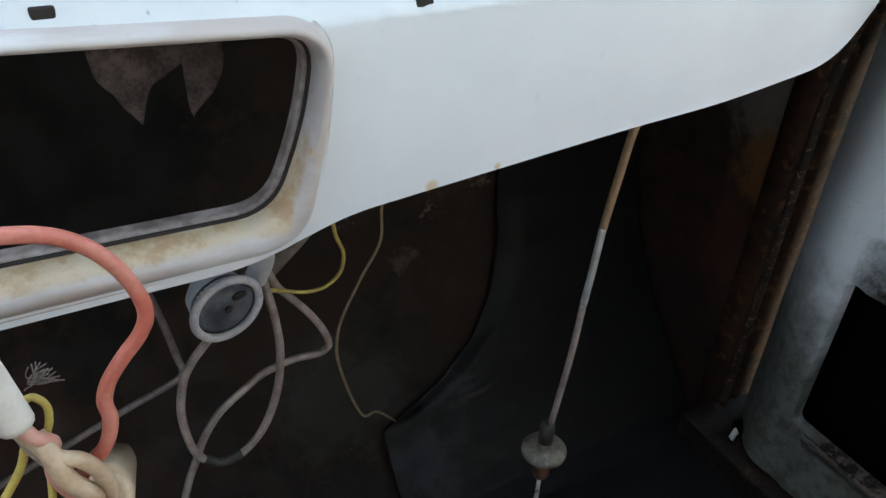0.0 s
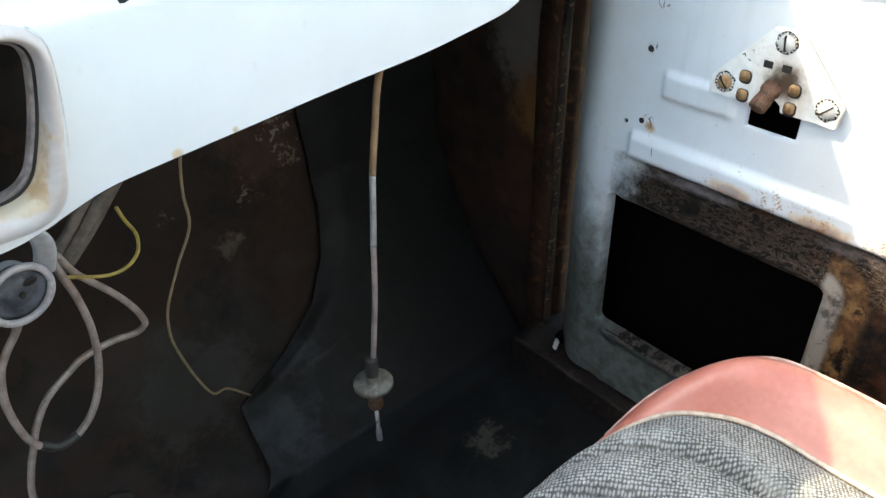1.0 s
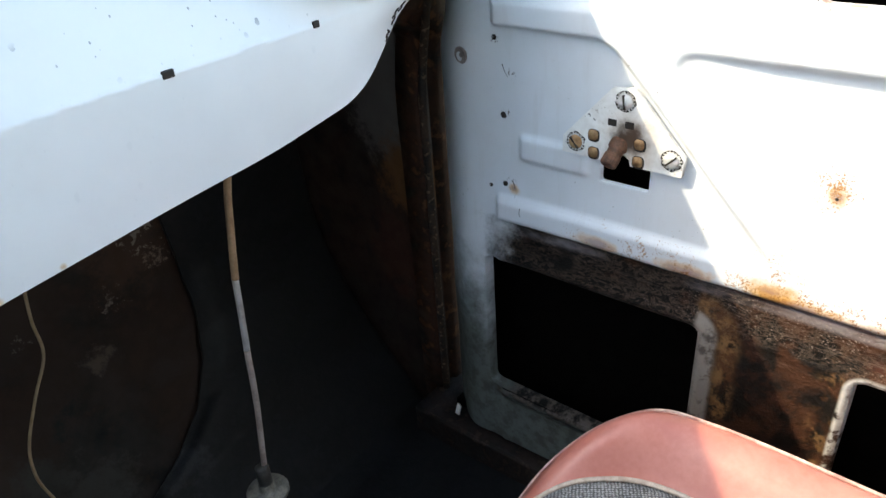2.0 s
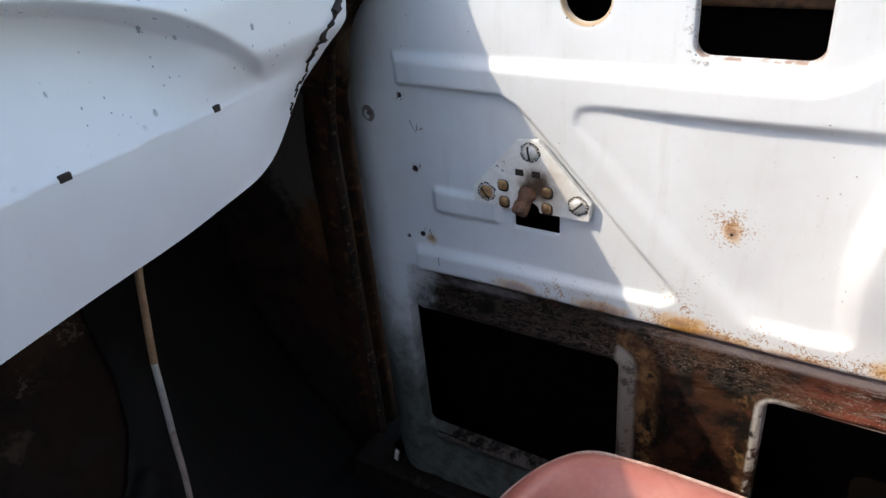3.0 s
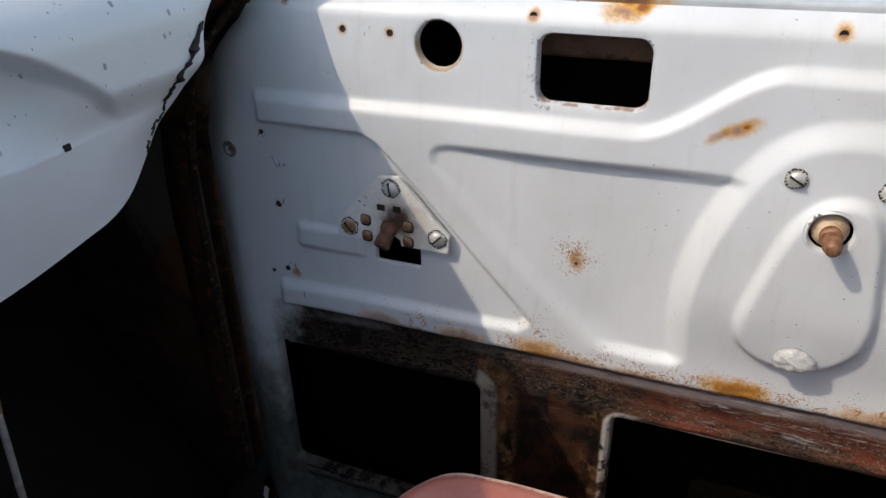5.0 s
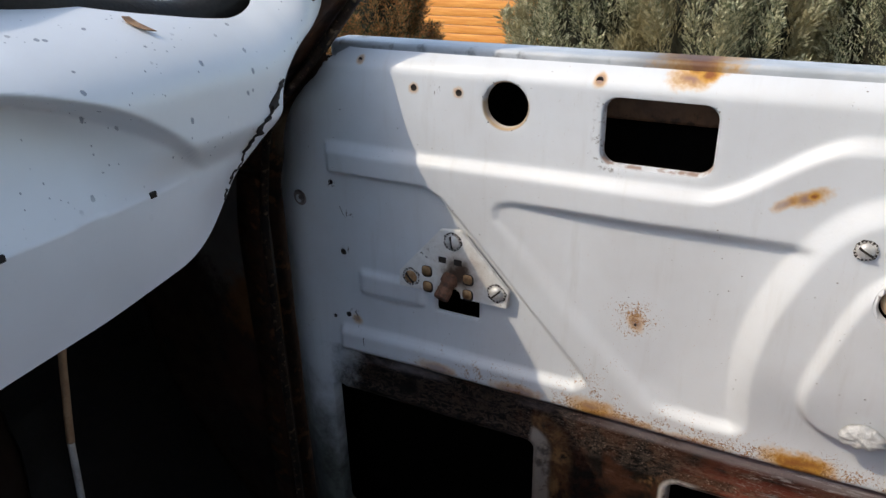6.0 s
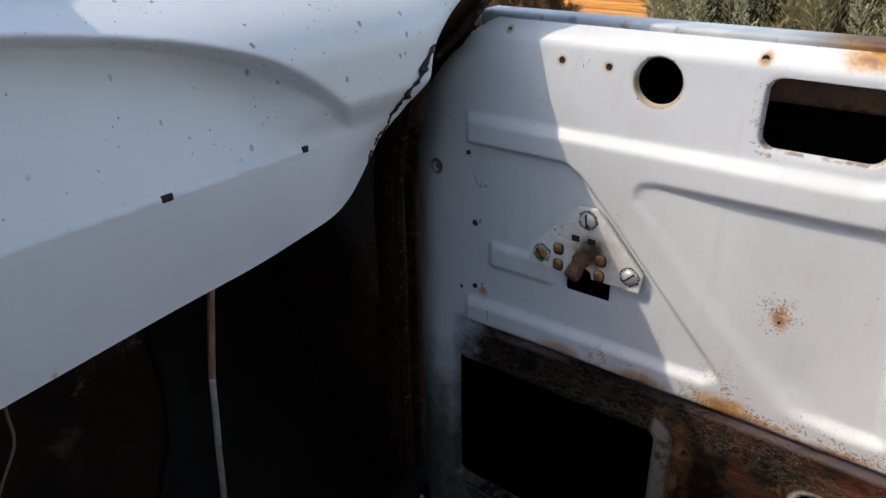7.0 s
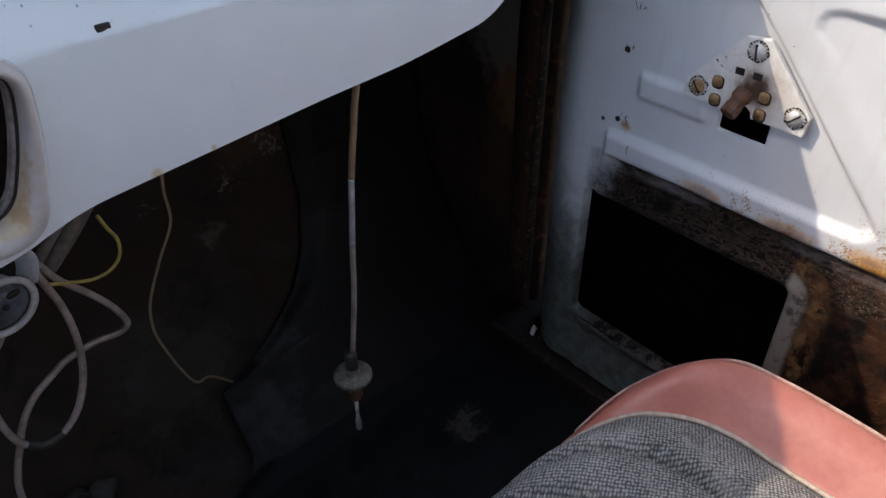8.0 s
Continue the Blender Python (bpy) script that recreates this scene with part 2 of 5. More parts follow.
    # the coated lower part, with a ragged upper edge; the strip at the door's front keeps its paint, painted darker
    # grey-green towards the bottom
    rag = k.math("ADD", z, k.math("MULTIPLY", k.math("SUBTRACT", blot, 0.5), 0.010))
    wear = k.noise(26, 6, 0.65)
    tinge = k.math("MULTIPLY", k.ramp(k.math("ADD", z, k.math("MULTIPLY", wear, 0.22)), 0.42, 0.26), k.math("MAXIMUM", k.ramp(y, 0.15, 0.18), k.ramp(z, 0.10, 0.09)))
    col = k.mix(tinge, col, k.mix(k.ramp(blot, 0.4, 0.65), (0.16, 0.175, 0.155), (0.085, 0.082, 0.068)))
    strip = k.ramp(k.math("ADD", y, k.math("ADD", k.math("MULTIPLY", k.math("SUBTRACT", wear, 0.5), 0.07), k.math("MULTIPLY", k.math("SUBTRACT", k.noise(300, 3, 0.7), 0.5), 0.02))), 0.135, 0.180)
    strip = k.math("MAXIMUM", strip, k.ramp(rag, 0.088, 0.078))
    coat = k.math("MULTIPLY", k.ramp(rag, 0.3285, 0.3255), k.math("SUBTRACT", 1.0, strip))
    crack = k.math("ABSOLUTE", k.math("SUBTRACT", k.noise(150, 6, 0.72, k.scaled((1, 0.5, 1.2)), 0.8), 0.5))
    band = k.math("MULTIPLY", k.ramp(z, 0.270, 0.285), k.ramp(k.noise(20, 3), 0.34, 0.50))
    crust = k.math("MULTIPLY", k.ramp(crack, 0.050, 0.008), band)
    base = k.mix(k.ramp(k.math("ADD", wear, k.ramp(y, 0.05, -0.20, -0.06, 0.10)), 0.50, 0.66), (0.010, 0.008, 0.007), (0.060, 0.025, 0.014))
    red = k.math("MULTIPLY", k.math("MULTIPLY", k.ramp(y, -0.185, -0.25), k.ramp(z, 0.308, 0.292, 0.35, 1.0)), k.ramp(k.noise(30, 6, 0.7, k.scaled((1, 0.25, 1.6))), 0.43, 0.55))
    base = k.mix(red, base, (0.185, 0.047, 0.028))
    base = k.mix(k.math("MULTIPLY", crust, 0.55), base, (0.15, 0.098, 0.070))
    # dust in the groove under the white edge, and fine pale scratches along the panel
    dust = k.math("MULTIPLY", k.ramp(k.math("ABSOLUTE", k.math("SUBTRACT", z, 0.3195)), 0.009, 0.003), k.ramp(k.math("ADD", k.noise(18, 5, 0.6, k.scaled((1, 0.4, 1))), k.ramp(y, 0.0, -0.22, -0.1, 0.12)), 0.44, 0.62))
    base = k.mix(k.math("MULTIPLY", dust, 0.72), base, (0.29, 0.25, 0.255))
    line = k.noise(75, 7, 0.8, k.scaled((1, 0.12, 2.2)))
    pale = k.math("MULTIPLY", k.ramp(line, 0.57, 0.63), k.ramp(z, 0.255, 0.272, 0.03, 0.26))
    base = k.mix(k.math("MULTIPLY", pale, k.ramp(y, 0.10, -0.16, 0.35, 1.0)), base, (0.30, 0.225, 0.185))
    # crazed coat: small pale crumbs in patches, and white scuffs towards the rear
    patch = k.math("MULTIPLY", k.ramp(k.noise(24, 4, 0.6, k.scaled((1, 0.6, 1.3))), 0.42, 0.56), k.math("MULTIPLY", k.ramp(z, 0.272, 0.284), k.ramp(y, 0.03, -0.05)))
    crumb = k.math("MULTIPLY", k.ramp(k.voronoi(430, co=k.scaled((1, 0.8, 1.15))), 0.36, 0.16), k.ramp(k.noise(170, 4, 0.7), 0.44, 0.56))
    base = k.mix(k.math("MULTIPLY", k.math("MULTIPLY", crumb, patch), 0.75), base, (0.36, 0.285, 0.245))
    scuff = k.math("MULTIPLY", k.ramp(k.noise(130, 7, 0.8, k.scaled((1, 0.20, 1.6))), 0.53, 0.60), k.math("MULTIPLY", k.ramp(y, -0.22, -0.30), k.ramp(z, 0.284, 0.296)))
    base = k.mix(k.math("MULTIPLY", scuff, 0.8), base, (0.44, 0.41, 0.41))
    # worn lips of the pocket openings
    d1 = k.rounded_box(y, z, 0.059, 0.1822, 0.120, 0.0922, 0.009)
    d2 = k.rounded_box(y, z, -0.318, 0.1822, 0.124, 0.0922, 0.009)
    side1, side2 = k.ramp(y, -0.056, -0.062), k.ramp(k.math("ADD", y, k.math("MULTIPLY", blot, 0.03)), -0.215, -0.185)
    seep = k.math("MULTIPLY", k.ramp(k.math("ABSOLUTE", k.math("SUBTRACT", d1, 0.028)), 0.016, 0.003), k.math("MULTIPLY", side1, k.ramp(k.math("ADD", blot, k.ramp(z, 0.14, 0.25, -0.1, 0.12)), 0.42, 0.58)))
    seep2 = k.math("MULTIPLY", k.ramp(k.math("ABSOLUTE", k.math("SUBTRACT", d2, 0.014)), 0.020, 0.004), k.math("MULTIPLY", k.ramp(y, -0.20, -0.18), k.ramp(blot, 0.50, 0.64, 0.0, 0.6)))
    base = k.mix(k.math("MULTIPLY", k.math("MAXIMUM", seep, seep2), 0.8), base, k.mix(k.ramp(k.noise(48, 5, 0.7), 0.42, 0.6), (0.27, 0.15, 0.065), (0.11, 0.048, 0.022)))
    base = k.mix(k.math("MULTIPLY", k.ramp(d1, 0.0210, 0.0150), k.math("MULTIPLY", side1, k.ramp(blot, 0.62, 0.48, 0.3, 0.95))), base, (0.31, 0.27, 0.235))
    base = k.mix(k.math("MULTIPLY", k.ramp(d2, 0.010, 0.006), k.math("MULTIPLY", side2, k.ramp(k.math("ADD", blot, k.ramp(z, 0.15, 0.25, -0.15, 0.08)), 0.40, 0.54))), base, (0.60, 0.57, 0.53))
    top1 = k.math("MULTIPLY", k.ramp(d1, 0.007, 0.003), k.ramp(blot, 0.42, 0.60))
    base = k.mix(k.math("MULTIPLY", top1, 0.6), base, (0.20, 0.16, 0.135))
    top2 = k.math("MULTIPLY", k.ramp(d2, 0.007, 0.003), k.ramp(line, 0.48, 0.58))
    base = k.mix(k.math("MULTIPLY", top2, 0.7), base, (0.40, 0.33, 0.29))
    col = k.mix(coat, col, base)
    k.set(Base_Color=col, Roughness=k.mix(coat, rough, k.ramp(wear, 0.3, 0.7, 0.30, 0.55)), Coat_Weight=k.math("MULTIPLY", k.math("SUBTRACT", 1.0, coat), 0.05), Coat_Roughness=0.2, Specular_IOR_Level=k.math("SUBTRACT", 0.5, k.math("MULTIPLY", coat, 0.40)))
    h = k.math("ADD", k.math("MULTIPLY", grain, 0.10), k.math("MULTIPLY", coat, k.math("ADD", k.math("MULTIPLY", crust, -1.2), k.math("MULTIPLY", k.noise(130, 6, 0.75, k.scaled((1, 0.6, 1.2))), 3.4))))
    h = k.math("SUBTRACT", h, k.math("MULTIPLY", k.math("ADD", chip, flake), 0.5))
    k.bump(h, 0.55, 0.0018)
    return k.m


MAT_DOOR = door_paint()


def rusty(name, a, b, c, scale=14.0, rough=0.7, bump=0.5, patches=(), gloss=0.5):
    """Old coated steel: paint remains, brown coat and rust in blotches."""
    k = Mat(name)
    n1, n2, n3 = k.noise(scale, 6, 0.65, warp=0.6), k.noise(scale * 4, 5, 0.6), k.noise(scale * 22, 3)
    col = k.mix(k.ramp(n1, 0.40, 0.58), a, b)
    col = k.mix(k.ramp(n2, 0.54, 0.66), col, c)
    for at, r, tone, grain, lo, hi in patches:
        spot = k.math("ADD", k.near(at, r), k.math("MULTIPLY", k.math("SUBTRACT", k.noise(grain, 6, 0.75), 0.5), 2.4))
        col = k.mix(k.ramp(spot, lo, hi), col, tone)
    k.set(Base_Color=col, Roughness=k.ramp(n2, 0.3, 0.7, rough - 0.2, rough + 0.12), Specular_IOR_Level=gloss)
    k.bump(k.math("ADD", n2, k.math("MULTIPLY", n3, 0.5)), bump, 0.0015)
    return k.m


MAT_PILLAR = rusty("pillar_rust", (0.014, 0.008, 0.006), (0.055, 0.022, 0.011), (0.13, 0.058, 0.028), 14, 0.75, 0.5, (), 0.3)
MAT_SILL = rusty("sill_coat", (0.010, 0.0075, 0.0065), (0.020, 0.011, 0.008), (0.055, 0.035, 0.026), 17, 0.75, 0.5, (), 0.3)
MAT_SIDE = rusty("side_wall_coat", (0.022, 0.010, 0.007), (0.030, 0.011, 0.006), (0.012, 0.007, 0.005), 7, patches=(((0.032, 0.33, 0.44), 0.17, (0.115, 0.100, 0.092), 13, 0.30, 0.70), ((0.032, 0.300, 0.31), 0.12, (0.15, 0.064, 0.020), 20, 0.40, 0.95), ((0.032, 0.34, 0.20), 0.14, (0.055, 0.018, 0.010), 18, 0.4, 0.9)))
# first patch paints the darkness behind the instrument opening into the coat's colour
MAT_TOE = rusty("shaded_toe_board_coat", (0.0105, 0.0054, 0.0034), (0.025, 0.0108, 0.0058), (0.036, 0.018, 0.011), 5, 0.7, 0.5, gloss=0.35, patches=(((-0.68, 0.51, 0.38), 0.30, (0.0035, 0.0028, 0.0026), 9, 0.10, 0.42), ((-0.74, 0.48, 0.14), 0.14, (0.035, 0.012, 0.006), 14, 0.4, 0.9), ((-0.235, 0.53, 0.29), 0.13, (0.050, 0.021, 0.010), 30, 0.45, 1.0), ((-0.215, 0.53, 0.30), 0.11, (0.20, 0.16, 0.13), 110, 1.02, 1.12), ((-0.27, 0.53, 0.235), 0.07, (0.15, 0.12, 0.10), 120, 1.0, 1.1), ((-0.205, 0.52, 0.265), 0.055, (0.17, 0.12, 0.09), 150, 0.85, 1.15), ((-0.374, 0.515, 0.244), 0.035, (0.13, 0.11, 0.10), 140, 0.85, 1.1), ((-0.31, 0.502, 0.186), 0.05, (0.085, 0.060, 0.045), 45, 0.6, 1.1), ((-0.42, 0.45, 0.06), 0.16, (0.030, 0.026, 0.020), 25, 0.45, 0.9)))
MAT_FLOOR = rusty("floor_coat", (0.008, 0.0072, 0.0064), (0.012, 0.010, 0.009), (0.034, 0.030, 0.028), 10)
# near-black and matt: the dark of the door's inside is set into this colour
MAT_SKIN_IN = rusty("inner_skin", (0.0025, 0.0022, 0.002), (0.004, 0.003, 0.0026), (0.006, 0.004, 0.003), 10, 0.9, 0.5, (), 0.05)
# the last two, bluish patches paint the sheen on the bent-up edge
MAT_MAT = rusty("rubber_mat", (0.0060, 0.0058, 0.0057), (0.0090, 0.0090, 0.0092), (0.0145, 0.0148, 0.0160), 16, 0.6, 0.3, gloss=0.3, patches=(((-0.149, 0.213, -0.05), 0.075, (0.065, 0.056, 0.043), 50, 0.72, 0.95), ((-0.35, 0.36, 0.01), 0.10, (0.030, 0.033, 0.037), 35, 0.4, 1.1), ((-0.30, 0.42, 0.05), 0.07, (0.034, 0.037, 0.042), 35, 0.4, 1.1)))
MAT_RUBBER = simple("old_rubber", (0.015, 0.014, 0.013), (0.05, 0.045, 0.04), 50, 0.6, 0, 0.5, 0.002)
MAT_SEAL = simple("perished_seal", (0.006, 0.0055, 0.005), (0.022, 0.018, 0.015), 40, 0.7, 0, 0.6, 0.003)
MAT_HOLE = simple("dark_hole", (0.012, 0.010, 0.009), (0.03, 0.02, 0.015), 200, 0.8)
MAT_WASHER = simple("painted_washer", (0.30, 0.27, 0.24), (0.74, 0.72, 0.68), 240, 0.55, 0.0, 0.6, 0.001)
MAT_ZINC = simple("painted_screw", (0.55, 0.53, 0.50), (0.75, 0.74, 0.72), 180, 0.4, 0.3, 0.3, 0.0005)


def plate_paint():
    """Cream paint on the latch plate, sooty and greasy round the spindle, grimy at the edges."""
    k = Mat("plate_paint")
    n, f = k.noise(90, 5, 0.65), k.noise(500, 3)
    col = k.mix(k.ramp(n, 0.35, 0.65), (0.84, 0.83, 0.80), (0.75, 0.73, 0.69))
    haze = k.ramp(k.math("ADD", k.near((-0.007, 0.016, 0.444), 0.048), k.math("MULTIPLY", k.math("SUBTRACT", n, 0.5), 0.5)), 0.10, 0.95)
    col = k.mix(k.math("MULTIPLY", haze, 0.6), col, (0.46, 0.33, 0.23))
    soot = k.ramp(k.math("ADD", k.near((-0.007, 0.017, 0.447), 0.032), k.math("MULTIPLY", k.math("SUBTRACT", n, 0.5), 0.9)), 0.25, 0.90)
    col = k.mix(soot, col, (0.075, 0.045, 0.030))
    grub = k.math("MULTIPLY", k.ramp(k.noise(200, 4, 0.7), 0.58, 0.64), k.ramp(k.noise(45, 3), 0.48, 0.60))
    col = k.mix(k.math("MULTIPLY", grub, 0.6), col, (0.30, 0.22, 0.16))
    speck = k.math("LESS_THAN", k.voronoi(380), 0.10)
    col = k.mix(k.math("MULTIPLY", speck, k.ramp(k.noise(60, 2), 0.5, 0.6)), col, (0.20, 0.16, 0.13))
    k.set(Base_Color=col, Roughness=k.ramp(n, 0.3, 0.7, 0.35, 0.55))
    k.bump(k.math("ADD", n, f), 0.3, 0.0006)
    return k.m


MAT_PLATE = plate_paint()


def weathered_sill():
    """Chalky grey-white paint on the window sill, with dark smudges and a rust run."""
    k = Mat("weathered_sill")
    n = k.noise(22, 5, 0.65, k.scaled((1, 0.5, 1)))
    col = k.mix(k.ramp(n, 0.35, 0.65), (0.42, 0.46, 0.50), (0.58, 0.61, 0.64))
    col = k.mix(k.math("MULTIPLY", k.ramp(k.noise(14, 5, 0.7), 0.55, 0.66), 0.75), col, (0.10, 0.10, 0.105))
    col, rim = stain(k, col, (-0.165, 0.644), (0.045, 0.05), 0, 1.0)
    col = k.mix(k.math("MULTIPLY", k.near((0.065, -0.150, 0.644), 0.07), 0.7), col, (0.07, 0.045, 0.03))
    k.set(Base_Color=col, Roughness=0.5)
    k.bump(k.noise(240, 4), 0.2, 0.0008)
    return k.m


MAT_SILL_OUT = weathered_sill()
MAT_FLANGE = simple("flange_grime", (0.14, 0.105, 0.095), (0.40, 0.33, 0.31), 34, 0.5, 0, 0.4, 0.0008)
MAT_RING = simple("pale_ring", (0.33, 0.30, 0.31), (0.50, 0.47, 0.47), 120, 0.45)
MAT_BRASS = simple("tarnished_brass", (0.24, 0.12, 0.05), (0.46, 0.28, 0.14), 170, 0.68, 0.1, 0.6, 0.0008)
MAT_SPINDLE = simple("spindle_rust", (0.075, 0.036, 0.022), (0.21, 0.10, 0.060), 190, 0.65, 0.2, 0.7, 0.001)
MAT_COPPER = simple("copper_rust", (0.17, 0.070, 0.035), (0.40, 0.20, 0.11), 170, 0.5, 0.3, 0.6, 0.001)
MAT_WAX = simple("white_filler", (0.55, 0.55, 0.55), (0.72, 0.72, 0.71), 170, 0.5, 0, 0.9, 0.004)
MAT_VINYL = simple("red_vinyl", (0.42, 0.132, 0.098), (0.485, 0.178, 0.138), 30, 0.36, 0, 0.25, 0.0006)
MAT_PIPING = simple("cream_piping", (0.38, 0.29, 0.225), (0.54, 0.45, 0.37), 200, 0.6)
MAT_CABLE = simple("dirty_cable", (0.10, 0.075, 0.07), (0.22, 0.175, 0.165), 60, 0.55)
MAT_SHEATH = simple("pinkish_sheath", (0.22, 0.165, 0.145), (0.40, 0.32, 0.29), 80, 0.42)
MAT_SLEEVE = simple("dusty_sleeve", (0.10, 0.080, 0.068), (0.19, 0.155, 0.135), 120, 0.85, 0, 0.6, 0.001)
MAT_PINK = simple("pink_wire", (0.58, 0.25, 0.19), (0.68, 0.36, 0.29), 60, 0.5)
MAT_CABLE_BROWN = simple("brown_cable", (0.26, 0.15, 0.08), (0.38, 0.24, 0.14), 70, 0.5)
MAT_CABLE_BARE = simple("bare_cable", (0.55, 0.54, 0.52), (0.75, 0.74, 0.72), 120, 0.35, 0.6)
MAT_WIRE_THIN = simple("thin_wire", (0.28, 0.19, 0.10), (0.40, 0.29, 0.18), 90, 0.6)
MAT_YELLOW = simple("yellow_wire", (0.38, 0.27, 0.08), (0.58, 0.46, 0.12), 90, 0.5)
MAT_RED = simple("red_cable", (0.50, 0.12, 0.085), (0.62, 0.22, 0.165), 60, 0.45)
MAT_CREAM = simple("cream_plastic", (0.46, 0.31, 0.19), (0.66, 0.50, 0.35), 60, 0.5)
MAT_DIRTY = simple("dirty_plastic", (0.11, 0.095, 0.075), (0.27, 0.24, 0.195), 110, 0.6, 0, 0.5, 0.001)
MAT_GREY = simple("grey_socket", (0.42, 0.44, 0.47), (0.58, 0.60, 0.63), 70, 0.45)
MAT_GREY_DARK = simple("dark_socket", (0.030, 0.034, 0.042), (0.11, 0.12, 0.14), 70, 0.5)
MAT_RAG = simple("grey_cloth", (0.030, 0.018, 0.014), (0.15, 0.108, 0.098), 90, 0.9, 0, 0.6, 0.003)
MAT_PAPER = simple("pale_scrap", (0.62, 0.60, 0.54), (0.75, 0.72, 0.66), 90, 0.8)
MAT_LEAF = simple("dry_leaf", (0.16, 0.075, 0.035), (0.40, 0.24, 0.13), 90, 0.7)
MAT_SKIN_STRIP = rusty("skin_strip_rust", (0.10, 0.045, 0.022), (0.16, 0.075, 0.035), (0.055, 0.028, 0.016), 20)
MAT_SHELL = simple("cab_lining", (0.45, 0.46, 0.47), (0.56, 0.57, 0.58), 12, 0.6)


def woven():
    """Grey woven seat cloth: rows of pale knots over darker threads, soiled in places."""
    k = Mat("woven_cloth")
    x, y, z = k.xyz()
    c = k.t.nodes.new("ShaderNodeCombineXYZ")
    k.put(c.inputs[0], k.math("ADD", x, k.math("MULTIPLY", y, 0.75)))
    k.put(c.inputs[1], k.math("SUBTRACT", k.math("MULTIPLY", y, 1.1), k.math("MULTIPLY", x, 0.6)))
    co = c.outputs[0]
    d = k.voronoi(330, rnd=0.28, co=co)
    soil = k.noise(16, 5, 0.6)
    fuzz = k.noise(900, 4, 0.7)
    knot = k.ramp(k.math("ADD", d, k.math("MULTIPLY", k.math("SUBTRACT", fuzz, 0.5), 0.55)), 0.56, 0.20)
    c1 = k.mix(k.ramp(soil, 0.35, 0.65), (0.085, 0.085, 0.082), (0.15, 0.148, 0.14))
    c2 = k.mix(k.ramp(soil, 0.35, 0.65), (0.40, 0.405, 0.395), (0.56, 0.55, 0.53))
    wear = k.ramp(k.noise(45, 4, 0.6), 0.52, 0.70)
    k.set(Base_Color=k.mix(k.math("MULTIPLY", wear, 0.5), k.mix(knot, c1, c2), (0.50, 0.48, 0.45)), Roughness=0.95)
    k.bump(k.math("ADD", knot, k.math("MULTIPLY", fuzz, 0.3)), 0.9, 0.0016)
    return k.m


MAT_CLOTH = woven()


# ---- mesh helpers ----
def finish(ob, smooth=True):
    if smooth:
        ob.data.polygons.foreach_set("use_smooth", [True] * len(ob.data.polygons))
    return ob


def part(name, bm, material, parent=None, label="", smooth=True):
    """Links a bmesh as one mesh object, under a thing or a part where one is given."""
    me = bpy.data.meshes.new(name)
    bm.to_mesh(me)
    bm.free()
    me.materials.append(material)
    ob = new(name, me)
    if parent is not None:
        ob.parent = parent
        ob.matrix_parent_inverse = parent.matrix_basis.inverted()
    if label:
        ob["label"] = label
    return finish(ob, smooth)


def raw(name, verts, faces, material, parent=None, label="", smooth=True):
    me = bpy.data.meshes.new(name)
    me.from_pydata(verts, [], faces)
    me.materials.append(material)
    me.update()
    ob = new(name, me)
    if parent is not None:
        ob.parent = parent
        ob.matrix_parent_inverse = parent.matrix_basis.inverted()
    if label:
        ob["label"] = label
    return finish(ob, smooth)


def thing(name, at, label, category, group="", kind=""):
    ob = new(name)
    ob.empty_display_size = 0.02
    ob.matrix_basis = pose(*at)
    bpy.context.view_layer.update()
    return tagged(ob, label, category, group, kind)


def box(bm, lo, hi, bevel=0.0, m=None):
    """A box with rounded edges added to bm."""
    c = [(a + b) / 2 for a, b in zip(lo, hi)]
    s = [abs(b - a) for a, b in zip(lo, hi)]
    mat = Matrix.Translation(c) @ Matrix.Diagonal((*s, 1))
    if m is not None:
        mat = m @ mat
    r = bmesh.ops.create_cube(bm, size=1, matrix=mat)
    if bevel:
        edges = list({e for v in r["verts"] for e in v.link_edges})
        bmesh.ops.bevel(bm, geom=edges, offset=bevel, segments=3, affect="EDGES", profile=0.5)
    return bm


def lathe(profile, n=32, m=None):
    """A turned body: profile of (radius, height), about z, closed at both ends."""
    bm = bmesh.new()
    rings = []
    for r, h in profile:
        rings.append([bm.verts.new((r * math.cos(2 * math.pi * i / n), r * math.sin(2 * math.pi * i / n), h)) for i in range(n)])
    for a, b in zip(rings, rings[1:]):
        for i in range(n):
            bm.faces.new((a[i], a[(i + 1) % n], b[(i + 1) % n], b[i]))
    bm.faces.new(rings[0][::-1])
    bm.faces.new(rings[-1])
    if m is not None:
        bmesh.ops.transform(bm, matrix=m, verts=bm.verts)
    bmesh.ops.recalc_face_normals(bm, faces=bm.faces)
    return bm


def spline(points, n=12):
    """A smooth line through points (Catmull-Rom)."""
    p = [Vector(q) for q in points]
    p = [2 * p[0] - p[1]] + p + [2 * p[-1] - p[-2]]
    out = []
    for i in range(1, len(p) - 2):
        for k in range(n):
            t = k / n
            out.append(0.5 * ((2 * p[i]) + (p[i + 1] - p[i - 1]) * t + (2 * p[i - 1] - 5 * p[i] + 4 * p[i + 1] - p[i + 2]) * t * t
                              + (3 * p[i] - p[i - 1] - 3 * p[i + 1] + p[i + 2]) * t ** 3))
    out.append(p[-2])
    return out


